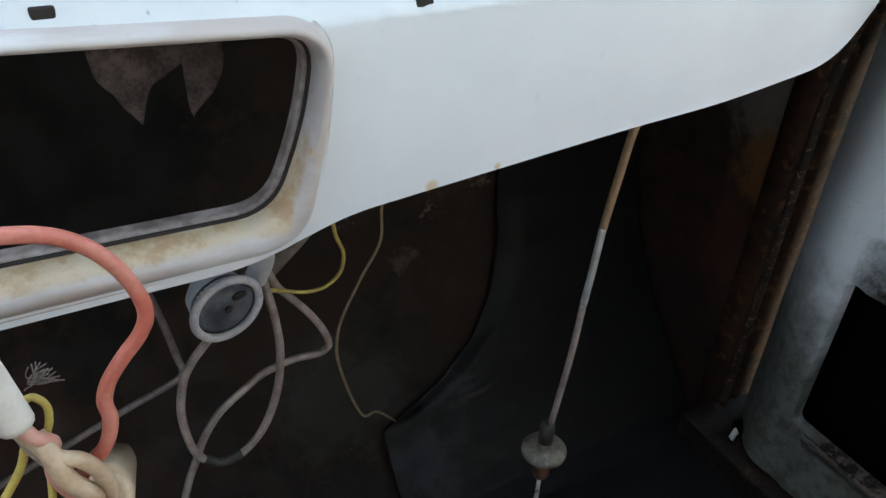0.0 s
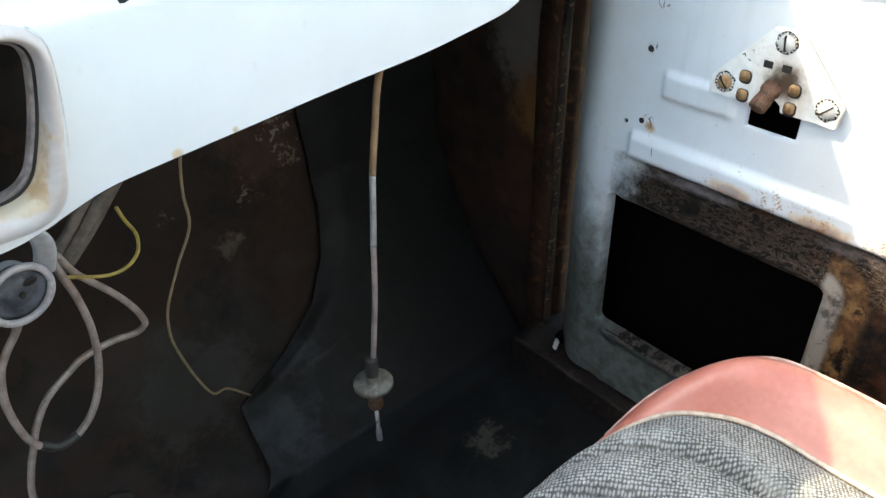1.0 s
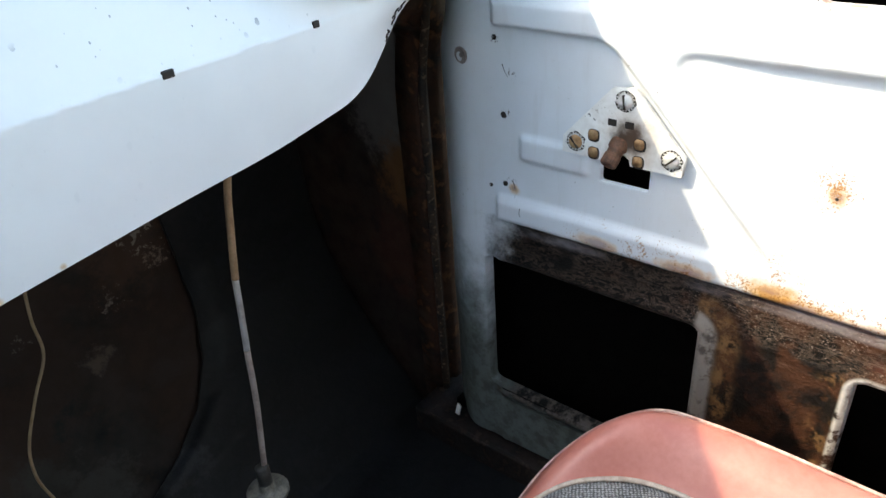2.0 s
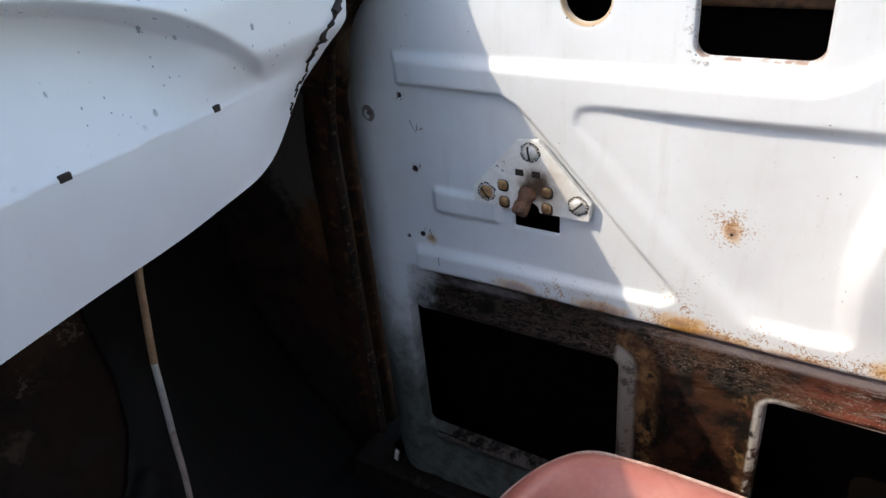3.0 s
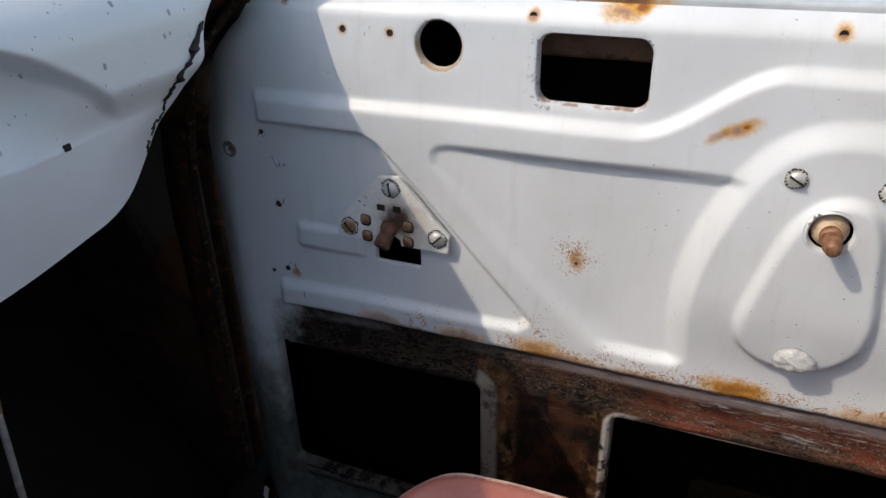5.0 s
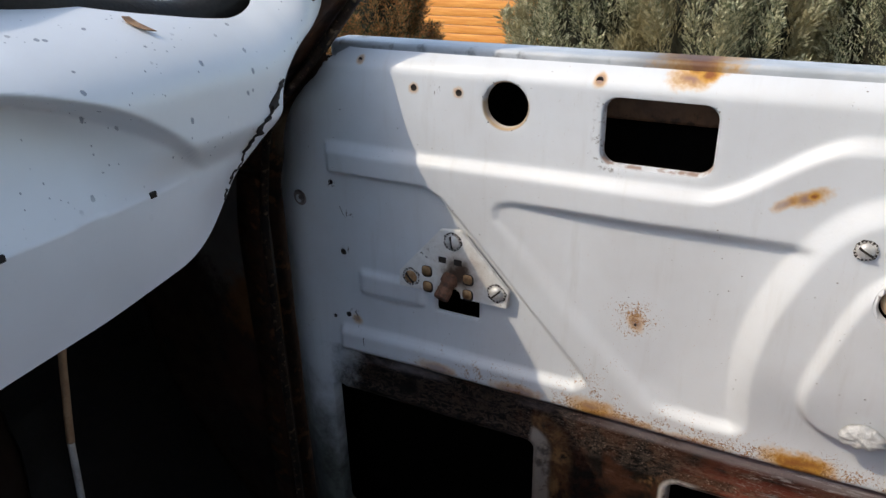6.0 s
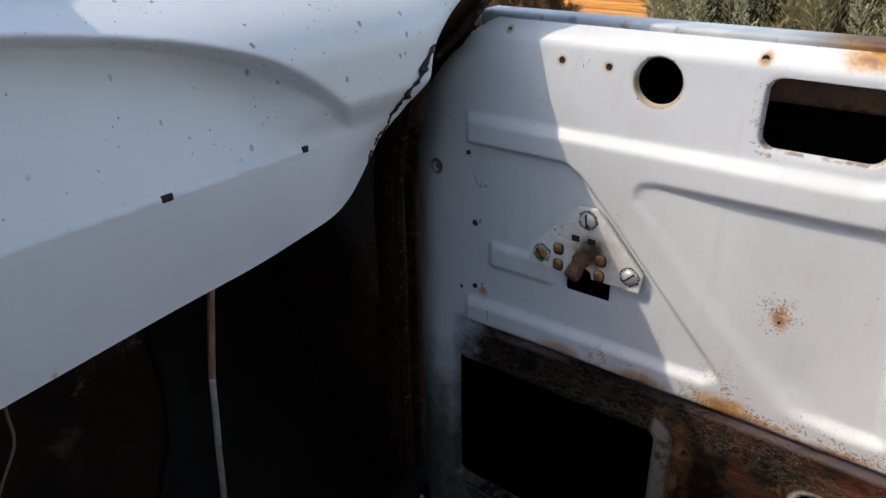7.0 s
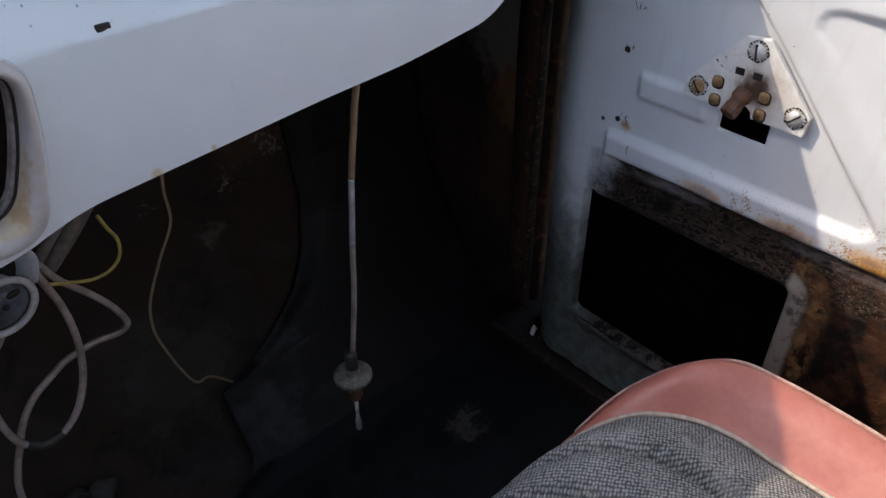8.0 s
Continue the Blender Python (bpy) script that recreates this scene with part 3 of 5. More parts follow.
def tube(points, r, sides=10, n=10, ends=None, squash=1.0):
    """A round rod along a smooth line; ends: radius factors at start and end."""
    path = spline(points, n)
    bm = bmesh.new()
    rings, up = [], Vector((0.13, 0.21, 0.97))
    for i, q in enumerate(path):
        d = (path[min(i + 1, len(path) - 1)] - path[max(i - 1, 0)]).normalized()
        a = d.cross(up).normalized()
        b = d.cross(a)
        up = b if b.dot(up) > 0 else -b
        k = 1.0
        if ends:
            f = i / (len(path) - 1)
            k = ends[0] + (ends[1] - ends[0]) * f
        rings.append([bm.verts.new(q + (a * math.cos(w) + b * math.sin(w) * squash) * r * k) for w in (2 * math.pi * j / sides for j in range(sides))])
    for p, q in zip(rings, rings[1:]):
        for j in range(sides):
            bm.faces.new((p[j], p[(j + 1) % sides], q[(j + 1) % sides], q[j]))
    bm.faces.new(rings[0][::-1])
    bm.faces.new(rings[-1])
    bmesh.ops.recalc_face_normals(bm, faces=bm.faces)
    return bm


def smooth01(v):
    v = np.clip(v, 0, 1)
    return v * v * (3 - 2 * v)


def sd_box(a, b, ca, cb, ha, hb, r):
    """Signed distance to a rounded rectangle, negative inside."""
    qa, qb = np.abs(a - ca) - ha + r, np.abs(b - cb) - hb + r
    return np.hypot(np.maximum(qa, 0), np.maximum(qb, 0)) + np.minimum(np.maximum(qa, qb), 0) - r


def sd_poly(a, b, pts):
    """Signed distance to a closed polygon, negative inside."""
    d = np.full(np.shape(a), 1e9)
    inside = np.zeros(np.shape(a), bool)
    for (x0, y0), (x1, y1) in zip(pts, pts[1:] + pts[:1]):
        ex, ey = x1 - x0, y1 - y0
        t = np.clip(((a - x0) * ex + (b - y0) * ey) / (ex * ex + ey * ey), 0, 1)
        d = np.minimum(d, np.hypot(a - x0 - t * ex, b - y0 - t * ey))
        cross = ((y0 > b) != (y1 > b)) & (a < ex * (b - y0) / (ey if ey else 1e-12) + x0)
        inside ^= cross
    return np.where(inside, -d, d)


def sheet(us, vs, shape, holes):
    """A fine grid over us x vs, cut out where holes(u, v) is negative, with the cut edge drawn onto the outline; shape(u, v) gives x, y, z."""
    U, V = np.meshgrid(us, vs, indexing="ij")
    U, V = U.copy(), V.copy()
    h = us[1] - us[0]
    d = holes(U, V)
    e = 1e-5
    for _ in range(3):
        gu, gv = (holes(U + e, V) - d) / e, (holes(U, V + e) - d) / e
        near = np.abs(d) < 0.56 * min(h, vs[1] - vs[0])
        n = np.maximum(np.hypot(gu, gv), 1e-6)
        U = np.where(near, U - d * gu / n ** 2, U)
        V = np.where(near, V - d * gv / n ** 2, V)
        d = holes(U, V)
    X, Y, Z = shape(U, V)
    nu, nv = U.shape
    idx = np.arange(nu * nv).reshape(nu, nv)
    f = np.stack([idx[:-1, :-1], idx[1:, :-1], idx[1:, 1:], idx[:-1, 1:]], -1).reshape(-1, 4)
    dd = d.reshape(-1)
    keep = (dd[f].mean(1) > 0.03 * h) & (dd[f].min(1) > -0.1 * h)
    f = f[keep]
    used = np.unique(f)
    remap = -np.ones(nu * nv, int)
    remap[used] = np.arange(len(used))
    co = np.stack([X, Y, Z], -1).reshape(-1, 3)[used]
    return co.tolist(), remap[f].tolist()


def round_rect(ca, cb, ha, hb, r, n=8):
    out = []
    for sa, sb, w0 in ((1, 1, 0), (-1, 1, 90), (-1, -1, 180), (1, -1, 270)):
        for i in range(n + 1):
            w = radians(w0 + 90 * i / n)
            out.append((ca + sa * (ha - r) + r * math.cos(w), cb + sb * (hb - r) + r * math.sin(w)))
    return out


def collar(outline, place, inner=0.0):
    """A band round an opening: outline of (u, v); place(u, v, k) for k = 0 (surface), 1 (turned in)."""
    n = len(outline)
    rows = [[place(u, v, k) for u, v in outline] for k in (0.0, 0.35, 1.0)]
    vs = [p for r in rows for p in r]
    fs = []
    for a in range(2):
        for i in range(n):
            j = (i + 1) % n
            fs.append((a * n + i, a * n + j, (a + 1) * n + j, (a + 1) * n + i))
    return vs, fs


# ---- the car door: inner panel pressed from one sheet, with openings ----
POCKETS = ((0.059, 0.120), (-0.318, 0.124))


def door_front(z):
    """How far forward the panel reaches at the height z."""
    return sum(np.interp(z + q, (0.0, 0.40, 0.49, 0.54, 0.573, 0.60, 0.625, 0.637, 0.643, 0.648), (0.264, 0.264, 0.262, 0.247, 0.224, 0.199, 0.170, 0.153, 0.144, 0.130)) for q in (-0.006, -0.003, 0.0, 0.003, 0.006)) / 5


def rounded(pts, n=2):
    """Corners of a closed polygon cut round (Chaikin)."""
    for _ in range(n):
        out = []
        for (a, b), (c, d) in zip(pts, pts[1:] + pts[:1]):
            out += [(a * 0.75 + c * 0.25, b * 0.75 + d * 0.25), (a * 0.25 + c * 0.75, b * 0.25 + d * 0.75)]
        pts = out
    return pts


P1 = [(0.40, 0.527), (0.052, 0.527), (0.036, 0.519), (-0.100, 0.374), (-0.108, 0.362), (-0.098, 0.353), (0.40, 0.350)]
P2 = [(-0.019, 0.506), (-0.018, 0.514), (-0.022, 0.5205), (-0.032, 0.5235), (-0.270, 0.523), (-0.266, 0.490), (-0.258, 0.445), (-0.253, 0.400), (-0.251, 0.380), (-0.250, 0.366), (-0.246, 0.356), (-0.238, 0.3515), (-0.219, 0.3505), (-0.176, 0.3525), (-0.166, 0.3555)]
BOSS = [(-0.262, 0.504), (-0.284, 0.543), (-0.310, 0.561), (-0.340, 0.567), (-0.385, 0.560), (-0.425, 0.530), (-0.455, 0.46), (-0.455, 0.31), (-0.262, 0.31), (-0.246, 0.350), (-0.239, 0.408), (-0.245, 0.457)]
TEAR = [(-0.338, 0.524), (-0.320, 0.517), (-0.305, 0.497), (-0.290, 0.447), (-0.280, 0.408), (-0.289, 0.383), (-0.317, 0.369), (-0.350, 0.373), (-0.372, 0.398), (-0.376, 0.428), (-0.371, 0.46), (-0.366, 0.50), (-0.356, 0.519)]

BOSS, TEAR = rounded(BOSS), rounded(TEAR)


def step(d, w):
    """1 inside, 0 outside, over a slope of the width w."""
    return smooth01(0.5 - d / w)


def door_depth(y, z):
    top = 0.553 + 0.052 * smooth01((-0.185 - y) / 0.105) - 0.052 * smooth01((-0.40 - y) / 0.1)
    lower_bar = np.minimum(step(z - top, 0.012), step(y - 0.160, 0.008))
    body = lower_bar
    p1 = step(sd_poly(y, z, P1), 0.004 + 0.005 * smooth01((0.45 - z) / 0.08))
    p2 = step(sd_poly(y, z, P2), 0.008 + 0.002 * smooth01((-0.15 - y) / 0.06) + 0.010 * smooth01((0.505 - z) / 0.03) * smooth01((y + 0.19) / 0.03))
    # the hollow deepens slowly from its slanting side
    slant = -0.7153 * (y + 0.019) + 0.6987 * (z - 0.506)
    p2 = p2 * (0.30 + 0.70 * smooth01((slant + 0.004) / (0.030 + 0.045 * smooth01((z - 0.37) / 0.06))))
    x = -0.0085 * body * (1 - np.maximum(p1, p2))
    # the boss stands highest at its top and runs out level with the body below
    d = 0.5 - (sd_poly(y, z, BOSS) - 0.004) / 0.0185
    boss = 0.75 * np.clip(d, 0, 1) + 0.25 * smooth01(d)
    x = x * (1 - boss) - (0.0085 + 0.0090 * smooth01((z - 0.345) / 0.085)) * boss
    x -= 0.008 * step(sd_poly(y, z, TEAR), 0.008)
    x -= 0.0045 * step(sd_box(y, z, 0.096, 0.411, 0.036, 0.0125, 0.004), 0.008)
    # lower, coated part lies deeper
    low = smooth01((0.3305 - z) / 0.007) * (1 - smooth01((y - 0.150) / 0.03))
    x = x * (1 - low) - 0.003 * low
    for c, h in POCKETS:
        d = sd_box(y, z, c, 0.1822, h, 0.0922, 0.009)
        x -= low * 0.006 * np.exp(-((d - 0.007) / 0.006) ** 2)
    # shallow dishes of the upper openings
    for d in (np.hypot(y + 0.0235, z - 0.6075) - 0.0195, sd_box(y, z, -0.1495, 0.5945, 0.0435, 0.0275, 0.0115)):
        x += 0.0009 * smooth01(1 - d / 0.004)
    # rounded top and front edges
    x += 0.018 * np.clip((z - 0.626) / 0.020, 0, 1.2) ** 2
    f = door_front(z)
    w = 0.099 - 0.054 * smooth01((z - 0.53) / 0.07)
    x += (0.046 - 0.028 * smooth01((z - 0.51) / 0.09) - 0.013 * smooth01((z - 0.615) / 0.02)) * np.clip((y - f + w) / w, 0, 1.1) ** 2.7 - 0.008 * np.exp(-((y - f + 0.055) / 0.03) ** 2) * smooth01((0.60 - z) / 0.1)
    x += 0.0006 * np.sin(y * 31 + z * 17) + 0.0005 * np.sin(z * 43 - y * 13)
    return x


def door_holes(y, z):
    d = np.hypot(y + 0.0235, z - 0.6075) - 0.0192
    d = np.minimum(d, sd_box(y, z, -0.1495, 0.5945, 0.0430, 0.0270, 0.0115))
    d = np.minimum(d, sd_box(y, z, 0.023, 0.4165, 0.0230, 0.0200, 0.0025))
    d = np.minimum(d, np.hypot(y + 0.331, z - 0.500) - 0.0145)
    for c, h in POCKETS:
        d = np.minimum(d, sd_box(y, z, c, 0.1822, h, 0.0922, 0.009))
    return d


def door_cut(y, z):
    """The panel is cut a little wider than the openings; the lips cover its edge."""
    lean = (door_front(z + 0.003) - door_front(z - 0.003)) / 0.006
    return np.minimum(np.where(y > 0.2, 1.0, door_holes(y, z) - 0.0013), -(y - door_front(z)) / np.sqrt(1 + lean * lean))


def door_panel_shape(y, z):
    return door_depth(y, z), y, z


door = thing("door_1", (0.0, 0.0, 0.03), "white steel car door stripped of trim, rusty at the bottom", "car door", kind="structure")
vs, fs = sheet(np.arange(-0.66, 0.2676, 0.0025), np.arange(0.004, 0.6461, 0.0025), door_panel_shape, door_cut)
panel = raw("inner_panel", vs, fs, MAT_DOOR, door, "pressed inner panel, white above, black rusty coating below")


def lip(outline, depth, name, flare=0.0036):
    cu, cv = sum(p[0] for p in outline) / len(outline), sum(p[1] for p in outline) / len(outline)

    def place(u, v, k):
        n = math.hypot(u - cu, v - cv)
        o = flare * (1 - k / 0.35) if k < 0.35 else 0.0
        u, v = u + (u - cu) / n * o, v + (v - cv) / n * o
        return (float(door_depth(np.array(u), np.array(v))) + (depth * k if k else -0.0003), u, v)
    v, f = collar(outline, place)
    return raw(name, v, f, MAT_DOOR, panel)


circle = [(-0.0235 + 0.0192 * math.cos(w), 0.6075 + 0.0192 * math.sin(w)) for w in (2 * math.pi * i / 40 for i in range(40))]
lip(circle, 0.007, "round_opening_flange", 0.0020)
lip(round_rect(-0.1495, 0.5945, 0.0430, 0.0270, 0.0115), 0.009, "handle_opening_flange", 0.0020)
lip(round_rect(0.023, 0.4165, 0.0230, 0.0200, 0.0025, 3), 0.004, "latch_opening_flange")
lip([(-0.331 + 0.0145 * math.cos(w), 0.500 + 0.0145 * math.sin(w)) for w in (2 * math.pi * i / 36 for i in range(36))], 0.006, "crank_opening_flange")
for c, h in POCKETS:
    lip(round_rect(c, 0.1822, h, 0.0922, 0.009), 0.014, "pocket_flange")

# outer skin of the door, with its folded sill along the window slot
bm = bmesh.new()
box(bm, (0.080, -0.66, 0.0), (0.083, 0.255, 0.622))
part("outer_skin", bm, MAT_SKIN_IN, door, "near-black back of the outer skin, darkness of the door's inside in its colour", False)
bm = bmesh.new()
box(bm, (0.026, -0.66, 0.628), (0.042, 0.150, 0.6385), 0.003)
part("window_slot_rail", bm, MAT_PILLAR, door, "grimy rail along the window slot")
bm = bmesh.new()
box(bm, (0.052, -0.66, 0.616), (0.086, 0.186, 0.6440), 0.004)
part("outer_sill", bm, MAT_SILL_OUT, door, "weathered grey-white outer window sill")
# added box: stands for the lit brown top of the outer skin's back
bm = bmesh.new()
box(bm, (0.050, -0.60, 0.592), (0.072, -0.075, 0.615), 0.004)
part("skin_strip", bm, MAT_SKIN_STRIP, door, "added brown rusty strip for the lit top of the inner skin")
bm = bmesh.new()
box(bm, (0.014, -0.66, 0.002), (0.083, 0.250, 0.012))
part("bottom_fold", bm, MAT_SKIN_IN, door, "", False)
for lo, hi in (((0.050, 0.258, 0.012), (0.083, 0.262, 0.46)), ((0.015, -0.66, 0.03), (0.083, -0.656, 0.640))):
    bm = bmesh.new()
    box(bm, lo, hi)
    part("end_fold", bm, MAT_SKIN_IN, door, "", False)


# latch plate with its screws, stamped tabs, slots and spindle
def slot_screw(parent, at, r=0.0085, mat=None, turn=0.0, washer=True):
    """A domed screw head with a slot, on a toothed washer; it faces the cabin."""
    face = pose(*at, 0, -90, 0) @ pose(0, 0, 0, 0, 0, turn)
    bm = lathe([(r, 0), (r, 0.0012), (r * 0.9, 0.0026), (r * 0.55, 0.0036), (0.0006, 0.004)], 24)
    bmesh.ops.transform(bm, matrix=face, verts=bm.verts)
    s = part("screw", bm, mat or MAT_ZINC, parent)
    bm = bmesh.new()
    box(bm, (-r * 0.95, -0.0008, 0.0022), (r * 0.95, 0.0008, 0.0042), 0, face)
    part("slot", bm, MAT_HOLE, s, "", False)
    if washer:
        bm = bmesh.new()
        n = 36
        ring = []
        for h in (0.0, 0.0011):
            ring.append([bm.verts.new((rr * math.cos(w), rr * math.sin(w), h)) for i in range(n) for w in (2 * math.pi * i / n,)
                         for rr in (r * ((1.46, 1.10, 1.40, 1.04)[i % 4] + 0.10 * math.sin(i * 2.3)),)])
        for i in range(n):
            j = (i + 1) % n
            bm.faces.new((ring[0][i], ring[0][j], ring[1][j], ring[1][i]))
        bm.faces.new(ring[1])
        bmesh.ops.transform(bm, matrix=face @ pose(0, 0, -0.0004), verts=bm.verts)
        part("toothed_washer", bm, MAT_WASHER, s, "", False)
        # dirt packed between the teeth
        n = 30
        bm = bmesh.new()
        bm.faces.new([bm.verts.new((q * math.cos(w), q * math.sin(w), 0.0)) for w in (2 * math.pi * i / n for i in range(n)) for q in (r * (1.42 + 0.30 * noise.noise(Vector((2.1 * math.cos(w), 2.1 * math.sin(w), turn)))),)])
        bmesh.ops.transform(bm, matrix=face @ pose(0, 0, 0.0003), verts=bm.verts)
        part("packed_dirt", bm, MAT_HOLE, s, "", False)
    return s


def prism(outline, x0, x1, bevel=0.0):
    """A flat plate with the outline (y, z), from x0 to x1."""
    bm = bmesh.new()
    a = [bm.verts.new((x0, y, z)) for y, z in outline]
    b = [bm.verts.new((x1, y, z)) for y, z in outline]
    n = len(outline)
    bm.faces.new(a)
    bm.faces.new(b[::-1])
    for i in range(n):
        bm.faces.new((a[i], b[i], b[(i + 1) % n], a[(i + 1) % n]))
    bmesh.ops.recalc_face_normals(bm, faces=bm.faces)
    if bevel:
        bmesh.ops.bevel(bm, geom=[e for e in bm.edges], offset=bevel, segments=2, affect="EDGES")
    return bm


PLATE = [(0.0355, 0.4885), (0.0145, 0.4905), (-0.0335, 0.438), (-0.0315, 0.4205), (0.000, 0.4210), (0.0150, 0.4210), (0.0160, 0.4265), (0.0210, 0.4300), (0.0330, 0.4300), (0.0405, 0.4270), (0.0415, 0.4210), (0.082, 0.4215), (0.0815, 0.4375)]
latch = part("latch_plate", prism(PLATE, -0.0092, -0.0036, 0.0006), MAT_PLATE, door, "cream-white three-cornered latch plate", False)
cy, cz = 0.022, 0.445
# added dark sheet: gives the shadow gap round the plate's edge
part("gap_shade", prism([(cy + (y - cy) * 0.93, cz + (z - cz) * 0.90) for y, z in PLATE if z > 0.4], -0.0060, 0.0008), MAT_HOLE, latch, "dark sheet standing for the shadow gap behind the plate", False)
for at, turn in (((-0.0092, 0.0225, 0.4790), 8), ((-0.0092, 0.068, 0.4340), 40), ((-0.0092, -0.022, 0.4350), 135)):
    slot_screw(latch, at, 0.0066, MAT_BRASS if at[1] > 0.05 else MAT_ZINC, turn)
for y, z in ((0.0505, 0.4430), (0.0500, 0.4265), (0.0070, 0.4425), (0.0075, 0.4265)):
    part("tab_cut", prism(round_rect(y, z, 0.0056, 0.0060, 0.0040, 4), -0.0094, -0.0085), MAT_HOLE, latch, "", False)
    bm = prism(round_rect(y + 0.0005, z + 0.0006, 0.0046, 0.0048, 0.0032, 4), -0.0102, -0.0085, 0.0004)
    part("stamped_tab", bm, MAT_BRASS, latch, "tarnished brass tab")
for y in (0.0335, 0.0175):
    bm = bmesh.new()
    box(bm, (-0.0096, y - 0.0040, 0.4555), (-0.0085, y + 0.0040, 0.4615))
    part("slot", bm, MAT_HOLE, latch, "", False)
for line in (((0.0570, 0.4610), (0.0555, 0.4625), (0.0545, 0.4600)), ((0.0515, 0.4590), (0.0500, 0.4575), (0.0490, 0.4580))):
    part("scratch", tube([(-0.0092, y, z) for y, z in line], 0.0004, 6, 4), MAT_HOLE, latch)
bm = lathe([(0.0086, 0), (0.0086, 0.009), (0.0070, 0.0105), (0.0070, 0.016), (0.0064, 0.017), (0.0073, 0.018), (0.0073, 0.029), (0.0062, 0.0305), (0.0040, 0.031), (0.0036, 0.029), (0.0005, 0.029)], 72)
for v in bm.verts:
    if v.co.z > 0.0175 and v.co.xy.length > 0.0055:
        v.co.xy *= 1 + 0.05 * math.cos(18 * math.atan2(v.co.y, v.co.x))
bmesh.ops.transform(bm, matrix=look((-0.005, 0.0262, 0.4405), (-0.0195, 0.0285, 0.4280)) @ pose(0, 0, 0, 0, 180, 0) @ Matrix.Diagonal((1, 1, 0.80, 1)), verts=bm.verts)
part("spindle", bm, MAT_SPINDLE, latch, "rusty splined spindle")

# window crank: spindle, collar, screws and a cap of filler
crank = pose(-0.016, -0.331, 0.499, 0, -90, 0)
bm = lathe([(0.0128, -0.010), (0.0128, 0.000), (0.0118, 0.0035), (0.0092, 0.0060), (0.0086, 0.0072), (0.0086, 0.0090), (0.0072, 0.0096)], 36, crank)
part("crank_collar", bm, MAT_CREAM, door, "dirty beige collar of the window crank")
bm = lathe([(0.0076, 0.004), (0.0076, 0.0140), (0.0068, 0.0150), (0.0060, 0.0155), (0.0063, 0.0165), (0.0063, 0.0285), (0.0050, 0.0300), (0.0050, 0.0340), (0.0040, 0.0352), (0.0006, 0.0354)], 48)
for v in bm.verts:
    if 0.016 < v.co.z < 0.029:
        v.co.xy *= 1 + 0.04 * math.cos(16 * math.atan2(v.co.y, v.co.x))
bmesh.ops.transform(bm, matrix=crank, verts=bm.verts)
part("crank_spindle", bm, MAT_COPPER, door, "rusty copper-brown window crank spindle")
slot_screw(door, (-0.0185, -0.302, 0.5355), 0.0056, MAT_ZINC, 60)
slot_screw(door, (-0.0185, -0.362, 0.5335), 0.0056, MAT_ZINC, 20)
bm = lathe([(0.0175, 0), (0.0178, 0.004), (0.0150, 0.0075), (0.0100, 0.0088), (0.0006, 0.009)], 30)
for v in bm.verts:
    w = math.atan2(v.co.y, v.co.x)
    v.co.xy *= 1 + 0.10 * math.sin(w * 9) * (v.co.z > 0.002) + 0.05 * math.sin(3 * w + 1)
    v.co.z += 0.0022 * noise.noise(v.co * 260)
bmesh.ops.transform(bm, matrix=pose(-0.0235, -0.328, 0.388, 0, -90, 0) @ Matrix.Diagonal((0.56, 0.88, 0.85, 1)), verts=bm.verts)
part("filler_cap", bm, MAT_WAX, door, "lump of white filler over a hole")

# small screw holes along the edges
for y, z, r in ((0.063, 0.616, 0.0030), (0.019, 0.615, 0.0030), (0.120, 0.636, 0.0018), (-0.101, 0.634, 0.0028), (-0.313, 0.632, 0.0030), (0.161, 0.515, 0.0026),
                (0.152, 0.441, 0.0032), (0.152, 0.367, 0.0030), (0.169, 0.362, 0.0022), (-0.148, 0.429, 0.0013), (-0.42, 0.63, 0.003)):
    d = float(door_depth(np.array(y), np.array(z)))
    r *= 0.75
    bm = lathe([(r * 1.35, -0.0006), (r * 1.3, 0.0003), (r, 0.0005), (r * 0.9, 0.0001), (0.0003, 0.0001)], 16, pose(d, y, z, 0, -90, 0))
    part("screw_hole", bm, MAT_HOLE, door)
# scratches through the paint
for line in (((0.1530, 0.4905), (0.1515, 0.4870), (0.1500, 0.4835), (0.1465, 0.4790)), ((0.1445, 0.3720), (0.1415, 0.3690), (0.1405, 0.3640)), ((0.1300, 0.3470), (0.1305, 0.3420), (0.1295, 0.3375))):
    part("scratch", tube([(float(door_depth(np.array(y), np.array(z))) + 0.0001, y, z) for y, z in line], 0.0008, 6, 5, (1.0, 0.5), 0.5), MAT_HOLE, door)
bm = lathe([(0.0085, -0.002), (0.0085, 0.0003), (0.0072, 0.0009), (0.0058, 0.0010), (0.0052, 0.0004), (0.0030, 0.0002), (0.0003, 0.0006)], 24, Matrix.Translation((float(door_depth(np.array(0.199), np.array(0.494))) + 0.0004, 0.199, 0.494)) @ Vector((0, 0, 1)).rotation_difference(Vector((-1, 0.2, 0))).to_matrix().to_4x4())
part("grommet", bm, MAT_FLANGE, door, "grimy grey plug")

# ---- the dashboard: pressed sheet with an instrument opening and a long recess ----
def dash_bottom(x):
    b = sum(np.interp(x + q, (-1.2, -0.56, -0.540, -0.528, -0.515, -0.46, -0.38, -0.285, -0.196, -0.155, -0.12, -0.09), (0.478, 0.478, 0.481, 0.488, 0.494, 0.499, 0.505, 0.512, 0.526, 0.547, 0.57, 0.60)) for q in (-0.020, -0.015, -0.010, -0.005, 0.0, 0.005, 0.010, 0.015, 0.020)) / 9
    return b - 0.0015 * np.clip((x + 0.35) / 0.15, 0, 1)


